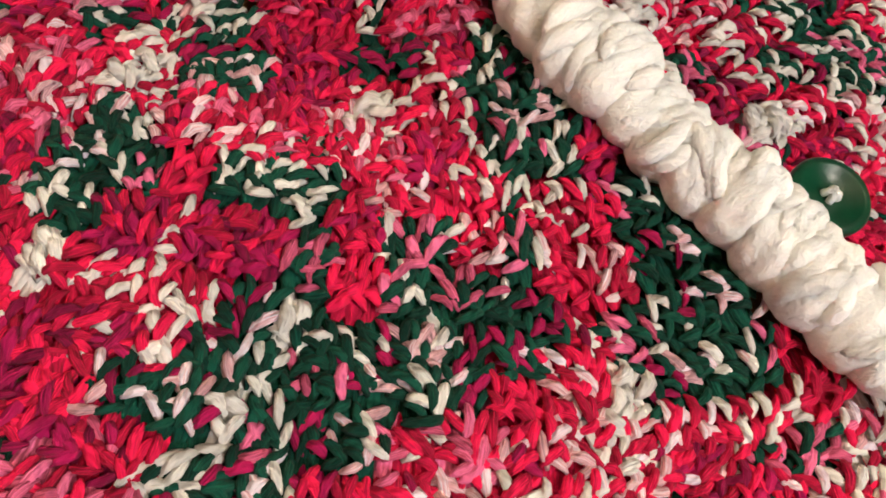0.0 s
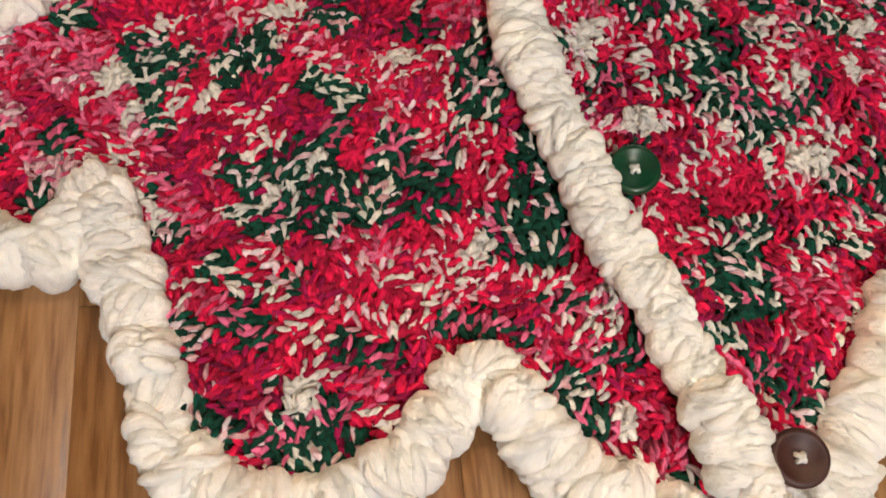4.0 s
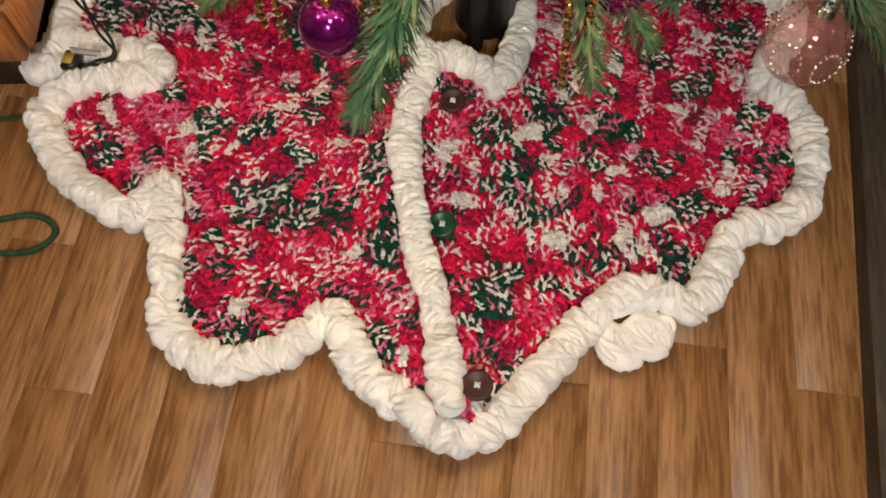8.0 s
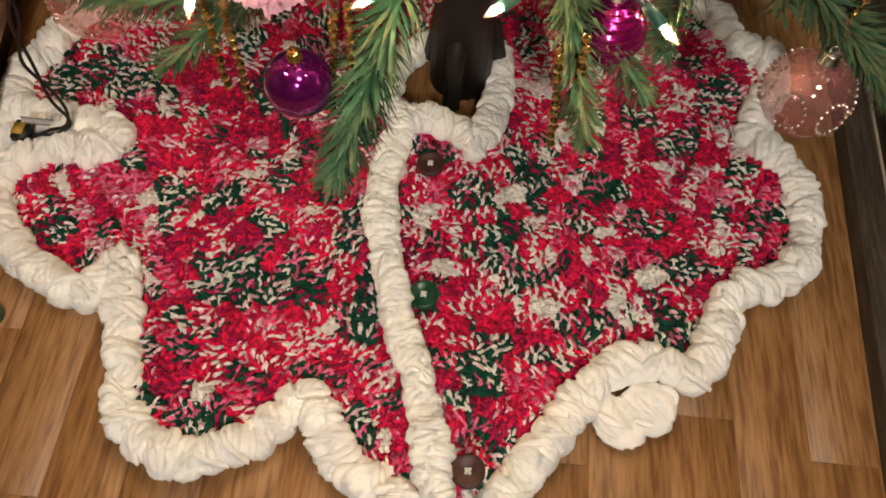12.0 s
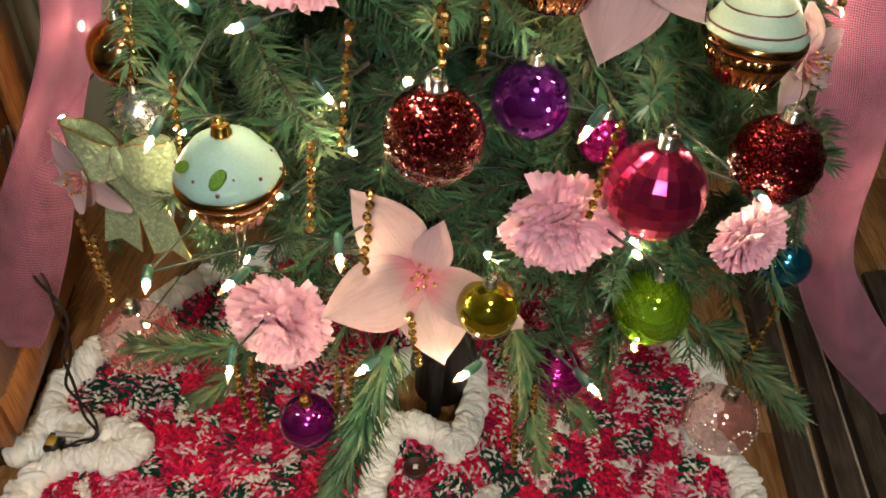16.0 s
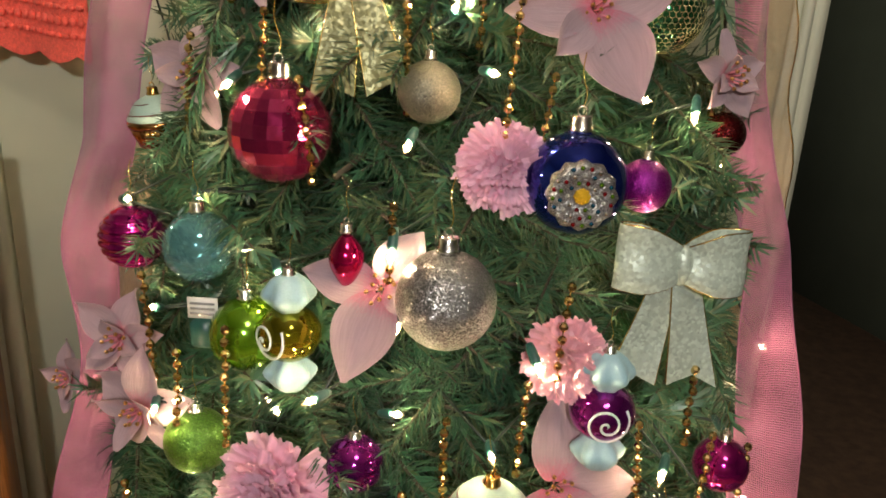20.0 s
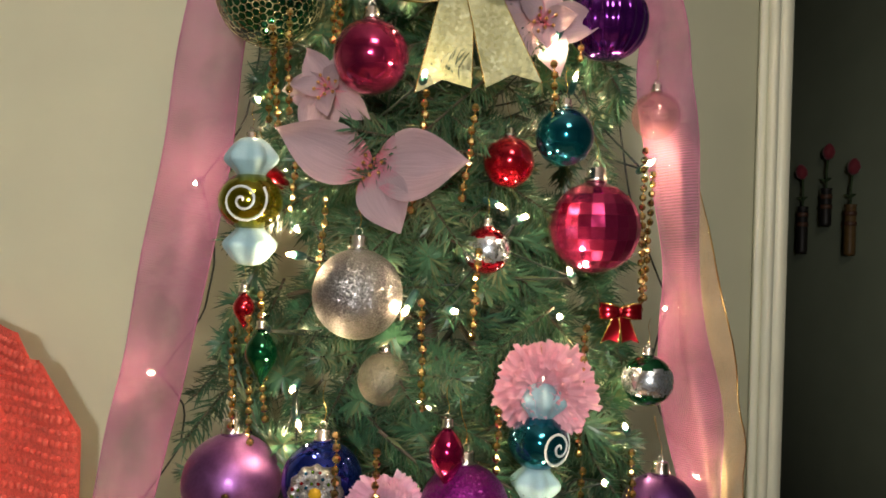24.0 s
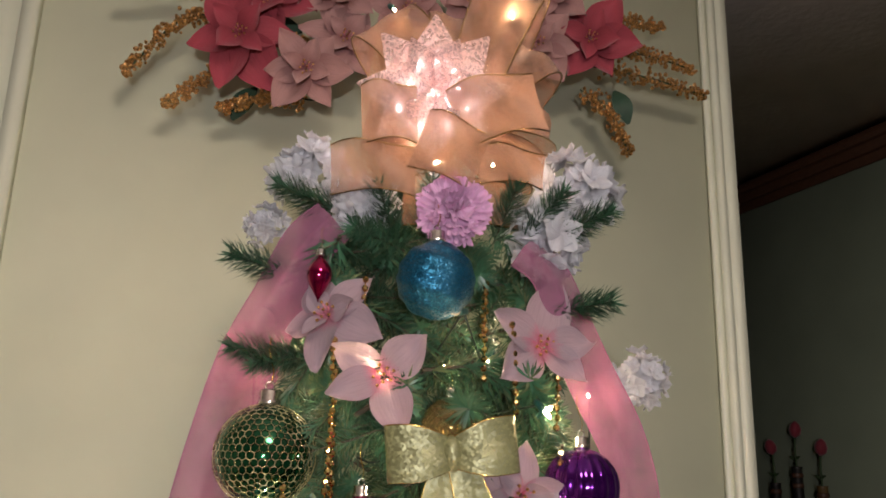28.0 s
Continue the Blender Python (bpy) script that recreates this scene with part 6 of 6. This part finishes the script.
def loop_of(width, reach, turn, tilt, seed):
    r = random.Random(seed)

    def fn(u, v):
        a = TAU * u
        d = reach * (0.5 - 0.5 * math.cos(a))
        return (d, (v - 0.5) * width * (0.35 + 0.65 * math.sin(a / 2)), 0.32 * reach * math.sin(a) + 0.006 * math.sin(9 * v + seed))

    s = Shape().sheet(fn, 24, 8, 0.0006)
    mm = facing((0, -1, 0.1)) @ pose(0, 0, r.uniform(-0.01, 0.02), tilt, r.uniform(-20, 20), turn)
    lp = part("loop", s, R_BOW, topper, m=mm)
    for v in (0.0, 1.0):
        part("edge_wire", Shape().tube([fn(i / 24, v) for i in range(25)], 0.0009, 5), M_DARKGOLD, lp, "dark gold wire")


for i, (turn, reach, width) in enumerate(((-160, 0.10, 0.05), (-20, 0.10, 0.05), (8, 0.11, 0.055), (172, 0.11, 0.055), (128, 0.16, 0.08), (52, 0.15, 0.08), (90, 0.17, 0.08), (70, 0.19, 0.08), (112, 0.19, 0.08))):
    loop_of(width, reach, turn, 0, i)


def drape(x0, z0, x1, z1, tilt, y, bulge):
    """A length of ribbon folded across the front of the bow."""
    c, n = math.cos(radians(tilt)), math.sin(radians(tilt))
    mx, mz, w, h = (x0 + x1) / 2, (z0 + z1) / 2, (x1 - x0) / 2, (z1 - z0) / 2

    def fn(u, v):
        a, b = (v * 2 - 1) * w, (u * 2 - 1) * h
        return (mx + a * c - b * n, y - bulge * math.cos((v - 0.5) * 3.0) + 0.006 * math.sin(4 * u + 6 * v), mz + a * n + b * c + 0.002 * math.sin(5 * v))

    lp = part("drape", Shape().sheet(fn, 12, 20, 0.0006), R_BOW, topper)
    for u in (0.0, 1.0):
        part("edge_wire", Shape().tube([fn(u, i / 20) for i in range(21)], 0.0009, 5), M_DARKGOLD, lp, "dark gold wire")


drape(-0.104, -0.049, -0.047, 0.012, 3, -0.095, 0.016)
drape(-0.134, -0.099, -0.048, -0.047, 2, -0.078, 0.020)
drape(-0.047, -0.090, 0.019, -0.028, -20, -0.105, 0.014)
drape(-0.012, -0.045, 0.080, 0.020, 16, -0.098, 0.022)
drape(0.018, -0.086, 0.084, -0.048, -4, -0.080, 0.016)
drape(-0.060, -0.125, 0.060, -0.075, 0, -0.060, 0.018)

star = thing("lit_star", at((0.005, 0.050, 1.831), facing((0, -1, -0.05))), "glowing pearl star flower with pointed petals", "tree topper")


def star_petal():
    def fn(u, v):
        x = (v - 0.5) * 2
        w_ = 0.36 * (1 - abs(u - 0.45) / 0.55) ** 0.85 if abs(u - 0.45) < 0.55 else 0.0
        return (x * max(w_, 0.015), u, -0.18 * abs(x) * w_ + 0.12 * u)
    return Shape().sheet(fn, 10, 6, 0.008).data("petal", P_STAR)


for ring_, (n_, k, up) in enumerate(((8, 0.082, 0.0), (6, 0.056, 0.014))):
    for i in range(n_):
        part("petal", cached("star_petal", star_petal), None, star, m=pose(0, 0, up, 0, 0, 360 * (i + 0.5 * ring_) / n_) @ pose(0, 0, 0, 8 + 14 * ring_, 0, 0) @ Matrix.Diagonal((k, k, k, 1)))
part("lamp_core", Shape().ball((0, 0, 0.006), 0.006, 10, 8), M_STARBULB, star, "small lit core")
for i in range(8):
    a = TAU * i / 8 + 0.4
    part("lamp_core", cached("star_bulb", lambda: Shape().ball((0, 0, 0), 0.0042, 8, 6).data("lamp_core", M_STARBULB)), None, star, m=pose(0.040 * math.cos(a), 0.040 * math.sin(a), -0.006))
    part("lamp_core", cached("star_point", lambda: Shape().ball((0, 0, 0), 0.0016, 8, 6).data("lamp_core", M_STARBULB)), None, star, m=pose(0.026 * math.cos(a + 0.3), 0.026 * math.sin(a + 0.3), 0.020))

# ---------- wreath on the wall over the tree ----------


def on_wall(x, z, out):
    return Vector((x, 0.36 + 0.1673 * (x + 0.60) - out, z))


for i, (x, z, s, out) in enumerate(((-0.275, 2.035, 0.17, 0.09), (-0.24, 2.10, 0.15, 0.08), (0.245, 2.095, 0.15, 0.09))):
    poinsettia(on_wall(x, z, out), s, (0.05 * (-1) ** i, -1, -0.1), P_RED, "dark red silk flower in the wall spray", 6, "silk_wall_flower")
for x, z, s, out in ((-0.18, 1.99, 0.13, 0.10), (-0.13, 2.05, 0.13, 0.08), (0.17, 2.08, 0.13, 0.09), (0.19, 2.16, 0.14, 0.08), (-0.14, 2.13, 0.13, 0.09), (0.06, 2.15, 0.13, 0.09), (-0.04, 2.12, 0.13, 0.08)):
    poinsettia(on_wall(x, z, out), s, (random.uniform(-.3, .3), -1, random.uniform(-.4, .2)), P_DUSTY, "dusty rose silk flower in the wall spray", 6, "silk_wall_flower")


def spray(p, q, droop):
    a, b = Vector(p), Vector(q)
    ob = thing("glitter_spray", at(a), "gold glitter berry spray", "spray", "gold sprays")
    d = b - a
    path = curve_points([(0, 0, 0), d * 0.5 + Vector((0, -0.01, droop * 0.6)), d], 12)
    part("stem", Shape().tube(path, 0.0016, 5), M_STEM, ob)
    r = random.Random(int(abs(q[0]) * 999))
    s = Shape()
    n = len(path)
    for i in range(int(n * 0.22), n):
        t = i / n
        for k in range(11):
            o = Vector((r.uniform(-1, 1), r.uniform(-1, 1), r.uniform(-1, 1))).normalized() * r.uniform(0.004, 0.019 * (1.15 - 0.6 * t))
            s.ball(tuple(path[i] + o), r.uniform(0.0024, 0.0042), 5, 4)
    part("berry_spike", s, G_GOLD, ob, "clustered gold glitter berries")["kind"] = "stuff"


for x0, z0, x1, z1, dr in ((-0.32, 2.12, -0.455, 2.11, 0.015), (-0.30, 2.09, -0.435, 1.975, 0.05), (-0.25, 2.02, -0.375, 1.935, 0.015), (-0.17, 1.965, -0.30, 1.935, 0.01), (-0.15, 2.04, -0.285, 2.045, 0.01), (0.23, 2.14, 0.38, 2.155, 0.01), (0.24, 2.10, 0.43, 2.085, 0.01), (0.25, 2.075, 0.45, 2.04, 0.0), (0.24, 2.03, 0.315, 1.93, 0.03), (0.16, 2.10, 0.26, 2.10, 0.0)):
    spray(on_wall(x0, z0, 0.06), on_wall(x1, z1, 0.07), dr)
for x, z, t in ((-0.26, 1.98, 150), (-0.20, 2.08, 80), (0.30, 2.04, 200), (0.22, 2.16, 60)):
    solid("silk_leaf", Shape().sheet(lambda u, v: ((v - 0.5) * 0.032 * math.sin(math.pi * (0.05 + 0.9 * u)), u * 0.062, 0.01 * math.sin(3 * u)), 8, 4, 0.001), M_LEAF, "dark green silk leaf in the wall spray", "leaf", m=at(on_wall(x, z, 0.05), facing((0, -1, 0))) @ pose(0, 0, 0, 0, 0, t), group="silk leaves")

# ---------- flowers in tubes on the hall wall ----------
for k, (u, z, h, m_, lean) in enumerate(((0.005, 1.375, 0.15, M_BLACK, -5), (0.105, 1.43, 0.115, M_BLACK, 2), (0.205, 1.375, 0.15, M_TAN, 3))):
    ob = thing("wall_bud_vase", HALL @ pose(u, -0.03, z), "small wall vase with a red tulip on a leafy stem", "vase", "wall vases")
    part("tube", Shape().spin([(0.0, -h), (0.015, -h), (0.017, -h + 0.01), (0.016, 0.0), (0.019, 0.006), (0.012, 0.006)], 16, cap=False), m_, ob)
    for zz in (-0.028, -0.06):
        part("band", Shape().spin([(0.0165, zz), (0.0185, zz + 0.003), (0.0185, zz + 0.011), (0.0165, zz + 0.014)], 16), M_CROWN, ob, "dark raised band")
    st = part("stem", Shape().tube([(0, 0, -0.02), (0.004, -0.005, 0.06), (lean * 0.001, 0, 0.10)], 0.0032, 6), M_STEM, ob)
    part("bloom", Shape().spin([(0.004, 0.0), (0.015, 0.010), (0.018, 0.026), (0.013, 0.042), (0.004, 0.052)], 15, wobble=lambda a, z: 1 + 0.12 * abs(math.sin(1.5 * a))), P_RED, ob, "red tulip bloom", pose(lean * 0.001, 0, 0.096, 0, lean * 3, 0))
    for sgn in (-1, 1):
        part("leaf", Shape().sheet(lambda u_, v_, g=sgn: (g * (0.003 + 0.022 * u_), -0.004 + (v_ - 0.5) * 0.016 * math.sin(math.pi * (0.08 + 0.9 * u_)), 0.025 + 0.032 * u_ - 0.02 * u_ * u_), 6, 4, 0.001), M_STEM, ob)

# ---------- small things on the floor ----------
loop = Shape().tube(curve_points([(-0.62, -0.335, 0.004), (-0.50, -0.322, 0.004), (-0.435, -0.303, 0.004), (-0.405, -0.318, 0.005), (-0.425, -0.343, 0.004), (-0.49, -0.350, 0.004), (-0.62, -0.345, 0.004)], 8), 0.0032, 8)
solid("loose_yarn", loop, M_GREENYARN, "loop of dark green yarn lying on the floor", "yarn")
solid("yarn_tail", Shape().tube(curve_points([(-0.60, -0.215, 0.004), (-0.53, -0.20, 0.004), (-0.47, -0.185, 0.006)], 8), 0.0025, 8), M_GREENYARN, "dark green yarn end on the floor", "yarn")
cable = thing("power_cable", Matrix.Identity(4), "twisted black power cable with a white tag", "cable")
for s_ in (-1, 1):
    pts = curve_points([(-0.40, -0.06, 0.42), (-0.405, -0.09, 0.30), (-0.385, -0.105, 0.22), (-0.40, -0.115, 0.13), (-0.39, -0.12, 0.045), (-0.43, -0.13, 0.03)], 10)
    part("lead", Shape().tube([p + Vector((s_ * 0.004 * math.sin(i * 0.55), s_ * 0.003 * math.cos(i * 0.55), 0)) for i, p in enumerate(pts)], 0.0017, 7), M_BLACK, cable)
tg = part("tag", Shape().sheet(lambda u, v: (v * 0.030 - 0.015, 0.003 * math.sin(3 * u), u * 0.015), 4, 4, 0.0006), M_TAG, cable, "white paper tag with grey print", pose(-0.415, -0.13, 0.05, 20, 15, 10))
part("print_bar", Shape().box((-0.012, -0.0022, 0.004), (0.011, -0.0014, 0.006)), M_TAGBAR, tg)
plug = part("plug", Shape().box((-0.446, -0.140, 0.028), (-0.430, -0.118, 0.041), 0, 0.003), M_BLACK, cable)
part("sticker", Shape().box((-0.444, -0.138, 0.0415), (-0.433, -0.124, 0.0422)), M_YELLOW, plug, "yellow sticker")
tag2 = thing("paper_tag", at((-0.160, -0.128, 0.765)), "small white printed tag on a teal light base", "tag")
part("light_base", Shape().box((-0.009, -0.003, -0.032), (0.009, 0.010, -0.0085), 0, 0.003), M_SOCKET, tag2, "teal plastic base")
part("card", Shape().box((-0.011, -0.0006, -0.008), (0.011, 0.0006, 0.008)), M_TAG, tag2)
for i in range(3):
    part("print_bar", Shape().box((-0.009, -0.0016, -0.005 + 0.004 * i), (0.009, -0.0007, -0.0035 + 0.004 * i)), M_TAGBAR, tag2)
